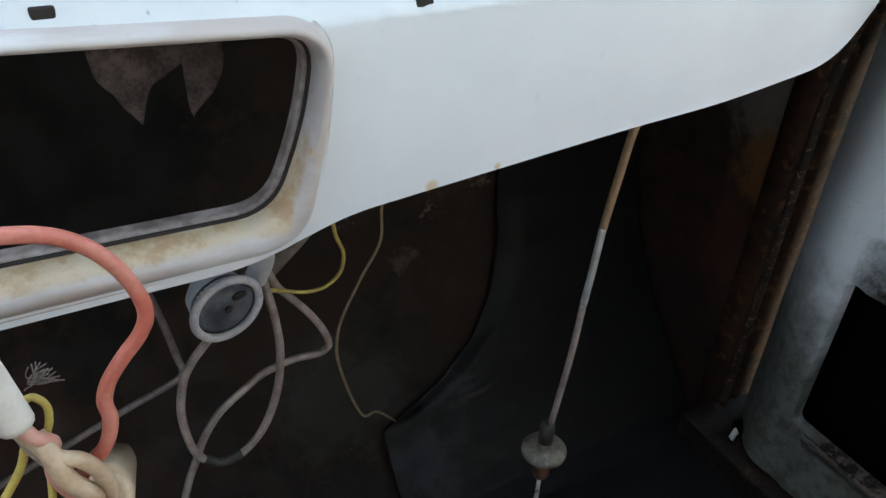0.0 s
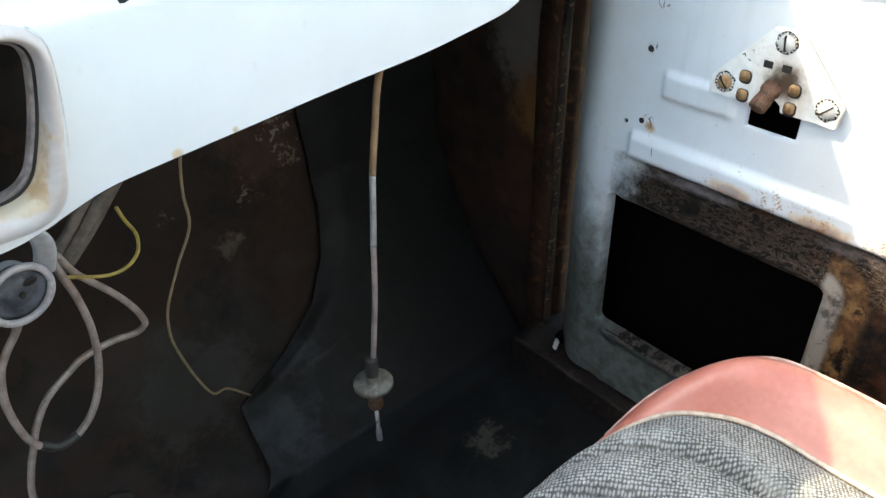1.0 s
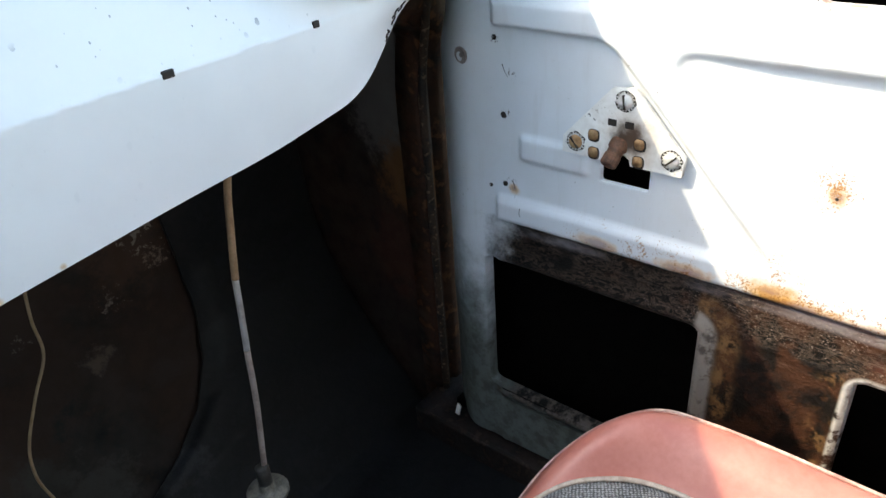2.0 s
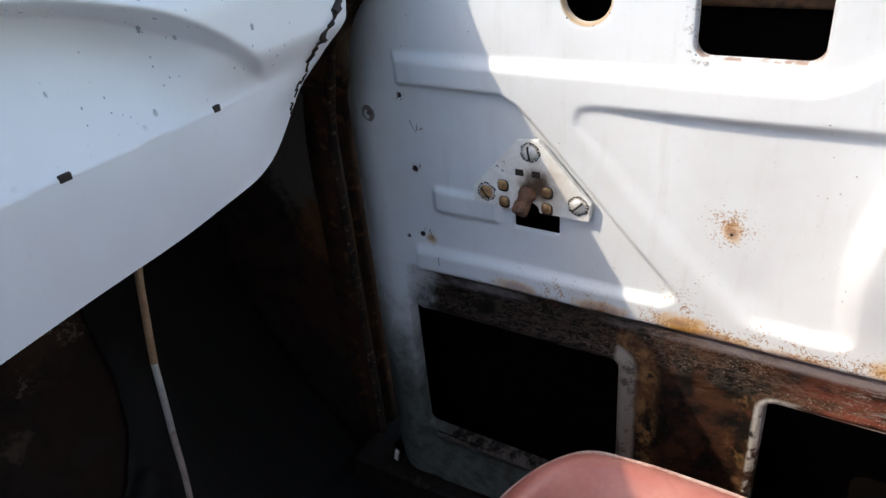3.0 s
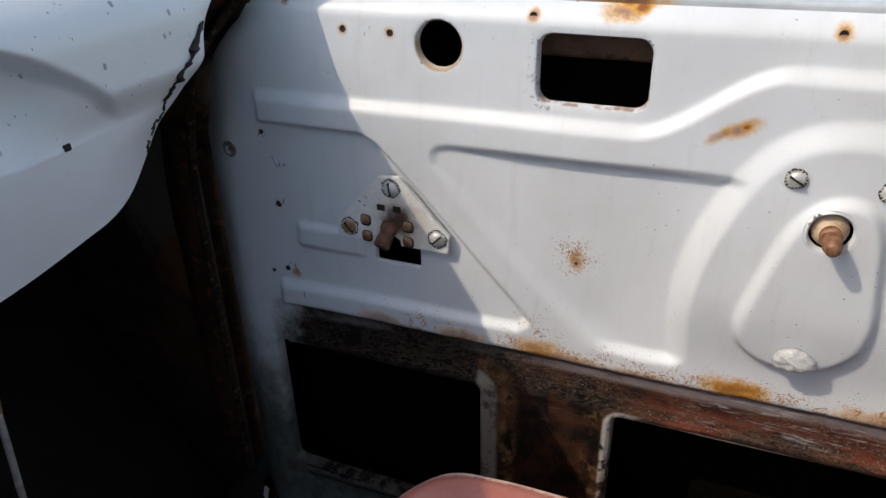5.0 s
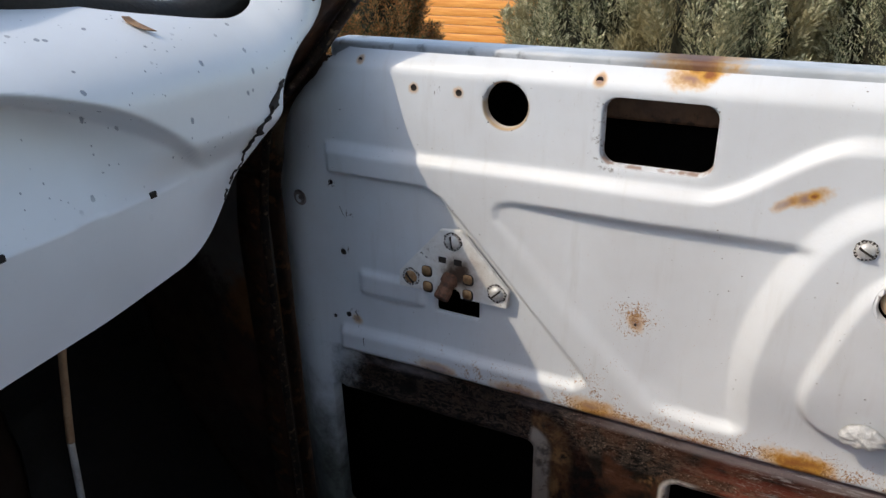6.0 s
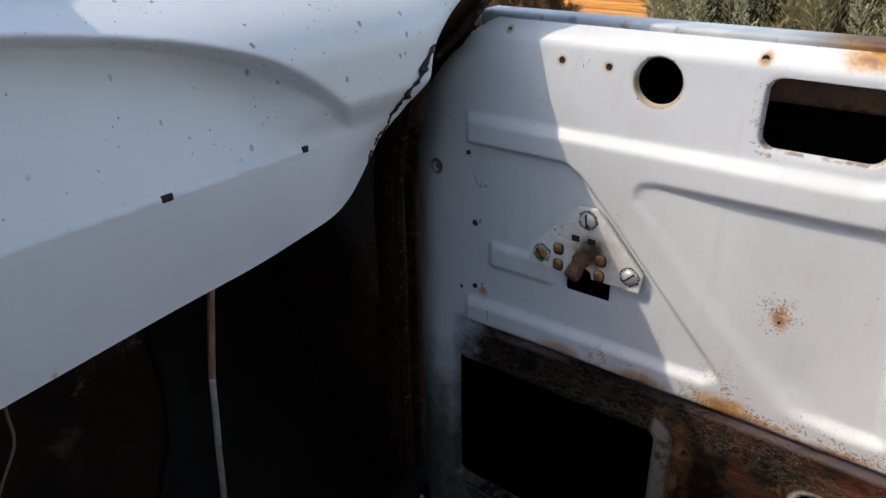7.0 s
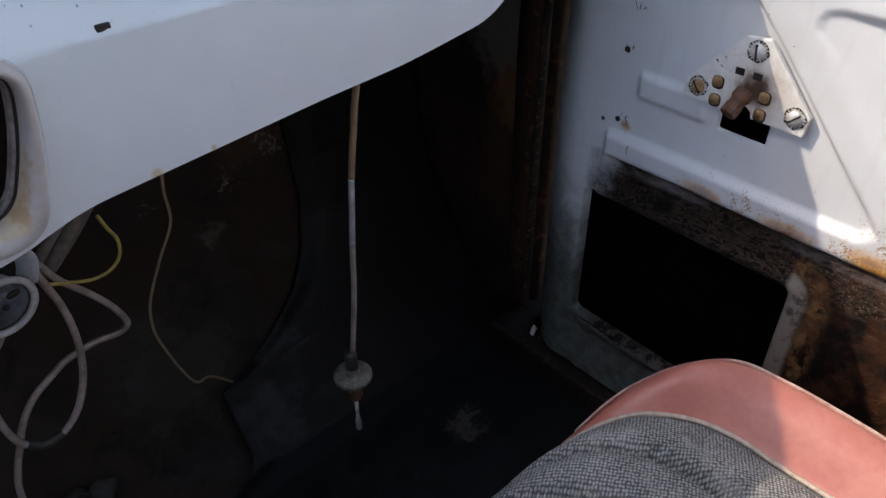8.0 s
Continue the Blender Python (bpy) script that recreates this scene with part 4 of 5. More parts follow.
def dash_top(x):
    # left of x -0.36 an unseen rise, added to cast shade on the seat
    return sum(np.interp(x + q, (-1.2, -0.7, -0.58, -0.48, -0.42, -0.36, -0.28, -0.20, -0.140, -0.108, -0.090, -0.074, -0.062, -0.054, -0.046, 0.0), (0.88, 0.88, 0.868, 0.815, 0.758, 0.732, 0.718, 0.698, 0.687, 0.684, 0.690, 0.701, 0.720, 0.77, 0.84, 0.88)) for q in (-0.016, -0.012, -0.008, -0.004, 0.0, 0.004, 0.008, 0.012, 0.016)) / 9


def fillet(pts, r, n=8):
    """A closed polygon with its corners rounded over the length r."""
    out = []
    for i, p in enumerate(pts):
        p, a, b = Vector(p), Vector(pts[i - 1]), Vector(pts[(i + 1) % len(pts)])
        s, e = p + (a - p).normalized() * r, p + (b - p).normalized() * r
        for k in range(n + 1):
            t = k / n
            q = s * (1 - t) ** 2 + p * 2 * t * (1 - t) + e * t * t
            out.append((q.x, q.y))
    return out


OPEN_IN = [(-0.95, 0.600), (-0.5165, 0.5785), (-0.5240, 0.540), (-0.5400, 0.500), (-0.95, 0.507)]
OPEN_OUT = [(-0.965, 0.6085), (-0.5110, 0.5865), (-0.5150, 0.540), (-0.5272, 0.4825), (-0.965, 0.4825)]
OPEN_CUT = [((a + c) / 2, (b + d) / 2) for (a, b), (c, d) in zip(OPEN_IN, OPEN_OUT)]


def dash_y(x, z):
    s = z - 0.584
    face = 0.138 + 0.05 * np.clip(-s, 0, 1)
    # rounded body above, bulging towards the cabin, and turned forward at the top
    body = 0.138 - 0.016 * smooth01(s / 0.030) + 0.060 * np.clip((z - 0.640) / 0.06, 0, 1.3) ** 2.2 * (1 - 0.35 * smooth01((x + 0.11) / 0.04) - 0.5 * smooth01((x + 0.078) / 0.03))
    # recess above the crease
    arc = sum(np.interp(x + q, (-1.2, -0.50, -0.40, -0.35, -0.31, -0.28, -0.26, -0.243, -0.214, -0.194, -0.180), (0.690, 0.689, 0.685, 0.677, 0.669, 0.659, 0.652, 0.641, 0.622, 0.604, 0.580)) for q in (-0.016, -0.008, 0.0, 0.008, 0.016)) / 5
    inside = smooth01((arc - z) / 0.009) * (1 - 0.62 * smooth01((x + 0.275) / 0.07))
    rec = 0.139 + 0.38 * np.clip(s, 0, 1)
    up = body * (1 - inside) + np.maximum(rec, body) * inside
    y = np.where(s < 0, face, up)
    # right-hand end sweeps forward to the pillar
    fl = 0.018 + 0.105 * smooth01((z - 0.532) / 0.13) + 0.024 * smooth01((z - 0.560) / 0.035) + 0.072 * smooth01((z - 0.612) / 0.095)
    e = np.clip((x + 0.24 - fl) / (0.130 - 0.060 * smooth01((z - 0.62) / 0.08)), 0, 0.995)
    y = y + 0.10 * (1 - np.sqrt(1 - e * e))
    # past the edge the metal turns away towards the pillar
    d = x - sum(np.interp(z + q, (0.50, 0.53, 0.60, 0.622, 0.634, 0.646, 0.660, 0.677, 0.70), (-0.094, -0.096, -0.091, -0.094, -0.092, -0.083, -0.061, -0.033, -0.010)) for q in (-0.008, -0.004, 0.0, 0.004, 0.008)) / 5
    y = y + 1.1 * (np.sqrt(d * d + 0.00008) + d)
    return y + 0.0007 * np.sin(x * 23 + z * 31)


def dash_shape(x, v):
    b, t = dash_bottom(x), dash_top(x)
    z = b + (t - b) * v
    return x, dash_y(x, z), z


def dash_holes(x, v):
    b, t = dash_bottom(x), dash_top(x)
    return sd_poly(x, b + (t - b) * v, fillet(OPEN_CUT, 0.020))


dash = thing("dashboard", (-0.5, 0.14, 0.48), "white painted steel dashboard with empty instrument opening and rust spots", "dashboard")
us = np.arange(-1.10, -0.0099, 0.003)
vs, fs = sheet(us, np.linspace(0, 1, 130), dash_shape, dash_holes)
dash_panel = raw("dash_panel", vs, fs, MAT_DASH_RUST, dash)
# turned-in lower flange
rows = []
for x in us:
    b = float(dash_bottom(x))
    y = float(dash_y(np.array(x), np.array(b)))
    rows.append(((x, y, b), (x, y + 0.003, b - 0.002), (x, y + 0.020, b - 0.001)))
vs = [p for r in rows for p in r]
fs = [(3 * i + k, 3 * i + 3 + k, 3 * i + 4 + k, 3 * i + 1 + k) for i in range(len(rows) - 1) for k in (0, 1)]
raw("lower_flange", vs, fs, MAT_RUBBER, dash, "dark turned-in lower edge")


# rolled frame round the instrument opening, with a dark rubber edge inside
inner, outer = fillet(OPEN_IN, 0.018, 12), fillet(OPEN_OUT, 0.022, 12)
inner = [(a * (1 - t) + c * t, b * (1 - t) + d * t) for (a, b), (c, d) in zip(inner, inner[1:] + inner[:1]) for t in (0.0, 0.25, 0.5, 0.75)]
outer = [(a * (1 - t) + c * t, b * (1 - t) + d * t) for (a, b), (c, d) in zip(outer, outer[1:] + outer[:1]) for t in (0.0, 0.25, 0.5, 0.75)]
roll = ((1.06, 0.0002), (1.0, 0.0016), (0.95, 0.0016), (0.90, -0.0014), (0.80, -0.0042), (0.62, -0.0066), (0.45, -0.0074), (0.30, -0.0066), (0.15, -0.0040), (0.04, 0.0), (0.0, 0.0040), (0.0, 0.0085))
vs, n = [], len(inner)
for w, h in roll:
    for (a, b), (c, d) in zip(inner, outer):
        x, z = a + (c - a) * w, b + (d - b) * w
        vs.append((x, float(dash_y(np.array(x), np.array(z))) + h + 0.0006 * math.sin(x * 90), z))
fs = [(r * n + i, r * n + (i + 1) % n, (r + 1) * n + (i + 1) % n, (r + 1) * n + i) for r in range(len(roll) - 1) for i in range(n)]
frame_ob = raw("instrument_frame", vs, fs, MAT_FRAME, dash, "rust-stained rolled frame of the opening")
ring = [(x, float(dash_y(np.array(x), np.array(z))) + 0.0075, z) for x, z in inner[::4]]
part("gasket", tube(ring + ring[:1], 0.0013, 8, 3), MAT_HOLE, frame_ob, "dark rubber edging")
# stepped inner flange behind the rolled frame
band = []
for i in range(0, n, 4):
    (a, b), (c, d) = inner[i - 4], inner[(i + 4) % n]
    t = Vector((c - a, d - b)).normalized()
    band.append((inner[i], (t.y, -t.x)))
vs = []
for off, dep in ((-0.001, 0.0085), (0.0010, 0.0080), (0.0024, 0.0086), (0.0028, 0.0100), (0.0030, 0.0150)):
    for (x, z), (nx, nz) in band:
        q, w = x + nx * off, z + nz * off
        vs.append((q, float(dash_y(np.array(x), np.array(z))) + dep, w))
m = len(band)
raw("inner_flange", vs, [(r * m + i, r * m + (i + 1) % m, (r + 1) * m + (i + 1) % m, (r + 1) * m + i) for r in range(4) for i in range(m)], MAT_FLANGE, frame_ob, "pinkish-grey grimy inner flange")
# square clip slots along the crease
for x, z in ((-0.232, 0.5835), (-0.344, 0.583), (-0.472, 0.5855), (-0.608, 0.5945)):
    y = float(dash_y(np.array(x), np.array(z)))
    bm, w = bmesh.new(), 0.0029 if x > -0.3 else 0.0039
    box(bm, (x - w, y - 0.0006, z - 0.0023), (x + w, y + 0.002, z + 0.0023), 0.0008)
    part("clip_slot", bm, MAT_HOLE, dash, "", False)

# windscreen rubber along the top of the dashboard
# at the left the seal climbs over the added rise of the dashboard
pts = [(-1.1, 0.234, 0.885), (-0.7, 0.232, 0.885), (-0.58, 0.231, 0.873), (-0.48, 0.229, 0.820), (-0.42, 0.227, 0.762), (-0.36, 0.222, 0.738), (-0.30, 0.214, 0.728), (-0.24, 0.207, 0.706), (-0.20, 0.202, 0.694), (-0.15, 0.196, 0.684), (-0.12, 0.193, 0.683), (-0.094, 0.189, 0.689), (-0.072, 0.182, 0.702), (-0.058, 0.174, 0.722), (-0.051, 0.162, 0.75), (-0.048, 0.146, 0.82), (-0.054, 0.125, 0.95), (-0.052, 0.04, 1.15)]
rubber = thing("windscreen_rubber", (-0.3, 0.215, 0.70), "black perished rubber seal round the windscreen opening", "seal")
part("outer_bead", tube(pts, 0.0165, 16, 10), MAT_SEAL, rubber)
part("inner_lip", tube([(x, y + 0.013, z + 0.009) for x, y, z in pts], 0.0055, 10, 10), MAT_GREY_DARK, rubber, "thin grey lip of the seal")

# ---- the shell of the cab ----
PILLAR = [(-0.060, 0.290, -0.06), (-0.060, 0.290, 0.30), (-0.058, 0.287, 0.45), (-0.055, 0.258, 0.55), (-0.052, 0.186, 0.63), (-0.048, 0.111, 0.72), (-0.046, 0.090, 0.80), (-0.044, 0.060, 0.95), (-0.044, -0.03, 1.20)]
pl = thing("front_pillar", (-0.02, 0.28, -0.06), "dark brown rusty door pillar beside the dashboard", "pillar", kind="structure")
rows = spline(PILLAR, 8)
prof = [(0.0, 0.030), (0.0, 0.003), (0.015, 0.000), (0.06, -0.002), (0.10, 0.004), (0.20, 0.004), (0.24, -0.004), (0.42, -0.004), (0.50, 0.004), (0.7, 0.004), (1.0, 0.004), (1.0, 0.050)]


def post_span(z):
    """The post's inner and outer side at the height z: wide and deep below, slender above the dashboard."""
    return np.interp(z, (0.0, 0.50, 0.54, 0.60, 0.65, 0.70, 1.2), (0.030, 0.028, -0.06, -0.105, -0.085, -0.040, -0.030)), np.interp(z, (0.0, 0.56, 0.63, 0.70, 1.2), (0.155, 0.155, 0.050, 0.048, 0.040))


vs = []
for p in rows:
    lo, hi = post_span(p.z)
    vs += [(float(lo + (hi - lo) * a), p.y + b, p.z) for a, b in prof]
k = len(prof)
fs = [(i * k + j, i * k + (j + 1) % k, (i + 1) * k + (j + 1) % k, (i + 1) * k + j) for i in range(len(rows) - 1) for j in range(k)]
raw("post", vs, fs, MAT_PILLAR, pl)
# weatherstrip bead along the pillar, worn pale in places
def strip_at(p):
    return (float(np.interp(p.z, (0.0, 0.50, 0.56, 0.60, 0.64, 0.70, 1.2), (0.036, 0.035, 0.022, 0.013, 0.018, 0.022, 0.022))), p.y - 0.004, p.z)


part("weatherstrip", tube([strip_at(p) for p in rows], 0.005, 8, 1), rusty("strip", (0.016, 0.010, 0.008), (0.05, 0.026, 0.015), (0.22, 0.155, 0.11), 38), pl, "worn weatherstrip bead")
# torn sealing compound between dashboard and pillar
pts = []
for i in range(13):
    z = 0.638 - 0.0073 * i
    e = float(np.interp(z, (0.55, 0.577, 0.594, 0.609, 0.65), (0.51, 0.41, 0.28, 0.20, 0.18)))
    x = e * 0.130 - 0.24 + 0.018 + 0.105 * float(smooth01((z - 0.532) / 0.13))
    pts.append((x, float(dash_y(np.array(x), np.array(z))) - 0.0002, z))
bm = tube(pts[:9], 0.0019, 10, 18)
for v in bm.verts:
    # widest a third of the way down, drawn out to a thread below
    a = min(max((0.638 - v.co.z) / 0.058, 0.0), 1.0)
    i = min(range(9), key=lambda j: abs(pts[j][2] - v.co.z))
    c = Vector(pts[i]).lerp(Vector(pts[min(i + 1, 8)]), min(max((pts[i][2] - v.co.z) / 0.0073, 0.0), 1.0))
    v.co = c + (v.co - c) * (0.35 + 1.0 * math.sin(math.pi * a ** 0.6) ** 1.5)
    v.co.y -= 0.0004
for v in bm.verts:
    n = Vector((noise.noise(v.co * 190), noise.noise(v.co * 210 + Vector((5, 0, 0))), noise.noise(v.co * 150)))
    v.co += Vector((n.x * 0.005, n.y * 0.0016, n.z * 0.003))
sealing = part("sealing_bead", bm, MAT_HOLE)
for a, b, off in ((8.4, 9.2, 0.004), (8.8, 9.6, -0.003), (9.7, 10.5, 0.002), (10.8, 11.7, -0.002), (11.9, 12.0, -0.001)):
    row = []
    for i in range(4):
        u = a + (b - a) * i / 3
        lo, f = min(int(u), 11), u - min(int(u), 11)
        p = Vector(pts[lo]).lerp(Vector(pts[lo + 1]), f)
        x, z = p.x + off + 0.0022 * math.sin(3.1 * i + a), p.z
        row.append((x, float(dash_y(np.array(x), np.array(z))) - 0.0002, z))
    part("sealing_crumb", tube(row, 0.0011, 8, 4, None, 0.7), MAT_HOLE, sealing)
tagged(sealing, "torn black sealing compound at the dashboard's end", "sealant")


def slab(name, lo, hi, mat, label, category, kind="structure", bevel=0.0):
    bm = bmesh.new()
    box(bm, lo, hi, bevel)
    return tagged(part(name, bm, mat, smooth=False), label, category, kind=kind)


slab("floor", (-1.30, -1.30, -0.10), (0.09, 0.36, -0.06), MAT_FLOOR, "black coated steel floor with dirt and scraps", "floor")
slab("door_sill", (-0.021, -1.30, -0.06), (0.09, 0.30, -0.002), MAT_SILL, "dark rusty door sill", "sill", bevel=0.006)
slab("wall_side", (0.032, 0.29, -0.06), (0.050, 0.62, 0.62), MAT_SIDE, "rusty side wall of the footwell", "wall")
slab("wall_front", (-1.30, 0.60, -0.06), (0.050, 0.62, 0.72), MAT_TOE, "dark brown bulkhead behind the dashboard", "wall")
bm = bmesh.new()
prof = [(0.30, -0.0585), (0.34, -0.050), (0.40, 0.010), (0.46, 0.085), (0.50, 0.15), (0.52, 0.22), (0.535, 0.40), (0.56, 0.60)]
xs = [-1.29, -0.9, -0.6, -0.45, -0.3, -0.15, 0.031]
gv = [[bm.verts.new((x, y + 0.006 * math.sin(9 * x), z)) for y, z in prof] for x in xs]
for a, b in zip(gv, gv[1:]):
    for i in range(len(prof) - 1):
        bm.faces.new((a[i], b[i], b[i + 1], a[i + 1]))
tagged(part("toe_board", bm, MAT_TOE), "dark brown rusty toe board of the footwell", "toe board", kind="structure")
# rubber mat: runs from the floor up the toe board, cut in an arc round the wheel housing, its edge bent up in a narrow strip
path = [(0.02, -0.056), (0.30, -0.054), (0.335, -0.046), (0.395, 0.016), (0.455, 0.092), (0.492, 0.155), (0.512, 0.225), (0.527, 0.40), (0.540, 0.50)]
acc = [0.0]
for (a, b), (c, d) in zip(path, path[1:]):
    acc.append(acc[-1] + math.hypot(c - a, d - b))


def mat_left(z, y):
    """The cut edge: a smooth arc on the toe board, a corner at its foot, then away to the side on the floor."""
    if y < 0.350:
        return -0.386 - 0.55 * smooth01((0.352 - y) / 0.10) * 0.35
    return float(np.interp(z, (-0.03, 0.030, 0.040, 0.057, 0.087, 0.129, 0.160, 0.190, 0.25, 0.32, 0.42, 0.50), (-0.385, -0.382, -0.350, -0.300, -0.243, -0.206, -0.192, -0.185, -0.184, -0.187, -0.195, -0.21)))


bm = bmesh.new()
grid = []
for i in range(170):
    s = acc[-1] * i / 169
    y, z = float(np.interp(s, acc, [p[0] for p in path])), float(np.interp(s, acc, [p[1] for p in path]))
    left = float(mat_left(z, y))
    row = []
    for j in range(150):
        f = (j / 149) ** 1.35
        x = left + (0.027 - left) * f
        d = x - left
        lift = 0.003 + 0.007 * float(smooth01(d / 0.038))
        on_toe = float(smooth01((y - 0.345) / 0.012) * smooth01((0.135 - z) / 0.03) * smooth01((d - 0.044) / 0.01) * smooth01((-0.21 - x) / 0.05))
        lift += 0.0013 * on_toe * math.sin((s * 1.0 + 0.10 * x) * 2 * math.pi / 0.0105) + 0.0012 * noise.noise(Vector((x * 14, s * 14, 0)))
        row.append(bm.verts.new((x, y - lift * 0.7, z + lift)))
    grid.append(row)
for a, b in zip(grid, grid[1:]):
    for j in range(149):
        bm.faces.new((a[j], a[j + 1], b[j + 1], b[j]))
bmesh.ops.recalc_face_normals(bm, faces=bm.faces)
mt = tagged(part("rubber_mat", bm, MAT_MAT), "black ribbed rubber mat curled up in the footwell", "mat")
md = mt.modifiers.new("thick", "SOLIDIFY")
md.thickness, md.offset = 0.005, 0

# unseen rear and driver's walls close the cab; their heights are set to cut light
slab("wall_rear", (-1.32, -1.33, -0.10), (0.09, -1.30, 1.22), MAT_SHELL, "plain unseen rear wall, added to keep light off the footwell", "wall")
slab("wall_driver", (-1.32, -1.30, -0.10), (-1.30, 0.62, 0.86), MAT_SHELL, "plain unseen driver's side wall, its height set to cut light", "wall")
slab("wall_behind_door", (0.0, -1.30, 0.0), (0.09, -0.67, 0.66), MAT_SHELL, "plain side wall behind the door", "wall")
slab("bonnet", (-1.30, 0.25, 0.66), (0.06, 1.6, 0.69), MAT_DASH, "white painted bonnet before the windscreen", "bonnet")

# added dark slabs that keep light from leaking in behind the dashboard
slab("light_stop_end", (-0.17, 0.165, 0.662), (-0.052, 0.262, 0.676), MAT_TOE, "added dark slab by the pillar, stops stray sunlight", "cowl")
slab("cowl", (-1.30, 0.205, 0.672), (-0.17, 0.262, 0.688), MAT_TOE, "added dark slab between dashboard and bonnet, stops stray light", "cowl")

# unseen roof, added and sized to cut the skylight, with posts to carry it
slab("roof", (-1.32, -1.33, 1.22), (0.09, -0.32, 1.25), MAT_SHELL, "plain unseen roof, added to cut skylight in the open-sided cab", "roof")
for x, y in ((0.040, -0.74), (-1.318, -0.74), (0.040, -1.328), (-1.318, -1.328)):
    slab("roof_post", (x, y, 0.655), (x + 0.048, y + 0.07, 1.225), MAT_SHELL, "plain upright post carrying the roof", "post")

# ---- passenger seat: red vinyl cushion with a ribbed cloth centre ----
seat = thing("passenger_bench", (-0.33, -0.3, -0.06), "red vinyl car seat with grey woven ribbed cloth centre", "seat")


SEAT_PLAN = (-0.358, -0.298, 0.250, 0.292, 0.110)


def cushion(x, y):
    """Height of the cushion's upper side over the plan: rolled edges, a slight crown, a raised side roll, and channels in the cloth."""
    d = -sd_box(x, y, *SEAT_PLAN)
    roll = np.sqrt(np.clip(1 - (1 - np.clip(d / 0.065, 0, 1)) ** 2, 0, 1))
    seam = cloth_edge(x, y)
    z = 0.157 + 0.125 * roll + 0.012 * np.clip(1 - ((x + 0.36) / 0.3) ** 2, 0, 1)
    z = z - 0.007 * np.exp(-(seam / 0.006) ** 2)
    z = z + 0.028 * smooth01((-0.012 - y) / 0.075) * np.exp(-((seam - 0.044) / 0.034) ** 2) * smooth01((x + 0.29) / 0.07) * smooth01(seam / 0.02) * roll
    w = seam / 0.047 + 0.03 * np.sin(y * 40)
    groove = np.exp(-(((w - np.round(w)) * 0.047) / 0.005) ** 2) * smooth01((-seam - 0.016) / 0.02)
    tuck = 0.0016 * np.sin(y * 190 + 5 * np.sin(y * 37)) * np.exp(-(((w - np.round(w)) * 0.047) / 0.013) ** 2) * smooth01((-seam - 0.010) / 0.02)
    return z - 0.011 * groove + tuck + 0.006 * np.abs(np.sin(math.pi * w)) ** 0.7 * smooth01((-seam - 0.006) / 0.03) + 0.0012 * np.sin(x * 70 + y * 41)


def seat_shape(x, y):
    return x, y, cushion(x, y)


def cloth_side(y):
    """The seam beside the cloth: straight along the seat, swinging inward as it runs over the front edge."""
    return -0.203 - 7.2 * np.clip(y + 0.128, 0, 1) ** 2


def cloth_edge(x, y):
    return np.maximum((x - cloth_side(y)) * 0.88, np.maximum(-0.535 - x, -0.565 - y))


def vinyl_keep(x, y):
    return np.minimum(cloth_edge(x, y), 0.0005 - sd_box(x, y, *SEAT_PLAN))


gx, gy = np.arange(-0.612, -0.1039, 0.003), np.arange(-0.594, -0.0019, 0.003)
v, f = sheet(gx, gy, seat_shape, lambda x, y: np.minimum(-cloth_edge(x, y), 0.0005 - sd_box(x, y, *SEAT_PLAN)))
raw("cloth_centre", v, f, MAT_CLOTH, seat, "grey woven ribbed cloth")
v, f = sheet(gx, gy, seat_shape, vinyl_keep)
raw("vinyl_border", v, f, MAT_VINYL, seat, "faded red vinyl border")
edge = [(float(cloth_side(y)), y) for y in (-0.56, -0.48, -0.40, -0.32, -0.25, -0.19, -0.15, -0.125, -0.10, -0.08, -0.06, -0.045, -0.032, -0.022, -0.014)]
edge = [(x, y, float(cushion(np.array(x), np.array(y))) + 0.0022) for x, y in edge]
part("piping", tube(edge, 0.0019, 8, 6), MAT_PIPING, seat, "cream piping")
edge = [(-0.1525, y) for y in (-0.54, -0.45, -0.35, -0.25, -0.17)] + [(-0.1535, -0.125), (-0.158, -0.090), (-0.170, -0.062), (-0.190, -0.042), (-0.218, -0.026), (-0.250, -0.016)]
edge = [(x, y, float(cushion(np.array(x), np.array(y))) + 0.0012) for x, y in edge]
part("outer_piping", tube(edge, 0.0014, 8, 6), simple("worn_piping", (0.36, 0.17, 0.14), (0.55, 0.40, 0.34), 45, 0.5), seat, "pale worn outer piping")
bm = bmesh.new()
box(bm, (-0.603, -0.582, -0.06), (-0.113, -0.011, 0.166), 0.03)
part("seat_base", bm, MAT_VINYL, seat, "red vinyl side of the cushion")

# ---- wiring under the dashboard ----
def cable(name, pts, r, mat, label, category="cable", sides=10):
    return tagged(part(name, tube(pts, r, sides), mat), label, category)


lead = thing("hanging_lead", (-0.30, 0.20, 0.17), "brown cable hanging from the dashboard with a round flange", "cable")
part("brown_length", tube([(-0.268, 0.190, 0.525), (-0.280, 0.205, 0.480), (-0.290, 0.205, 0.430), (-0.296, 0.204, 0.397)], 0.0030), MAT_CABLE_BROWN, lead)
part("bare_length", tube([(-0.296, 0.204, 0.398), (-0.299, 0.204, 0.36), (-0.301, 0.205, 0.330)], 0.0028), MAT_CABLE_BARE, lead, "bare bright length of the cable")
part("grey_length", tube([(-0.301, 0.205, 0.331), (-0.305, 0.205, 0.275), (-0.313, 0.206, 0.205)], 0.0027), MAT_SHEATH, lead)
fit_at = pose(-0.316, 0.206, 0.150)
part("boot", lathe([(0.0045, 0.035), (0.0065, 0.036), (0.0065, 0.055), (0.0045, 0.057)], 16, fit_at), MAT_RUBBER, lead)
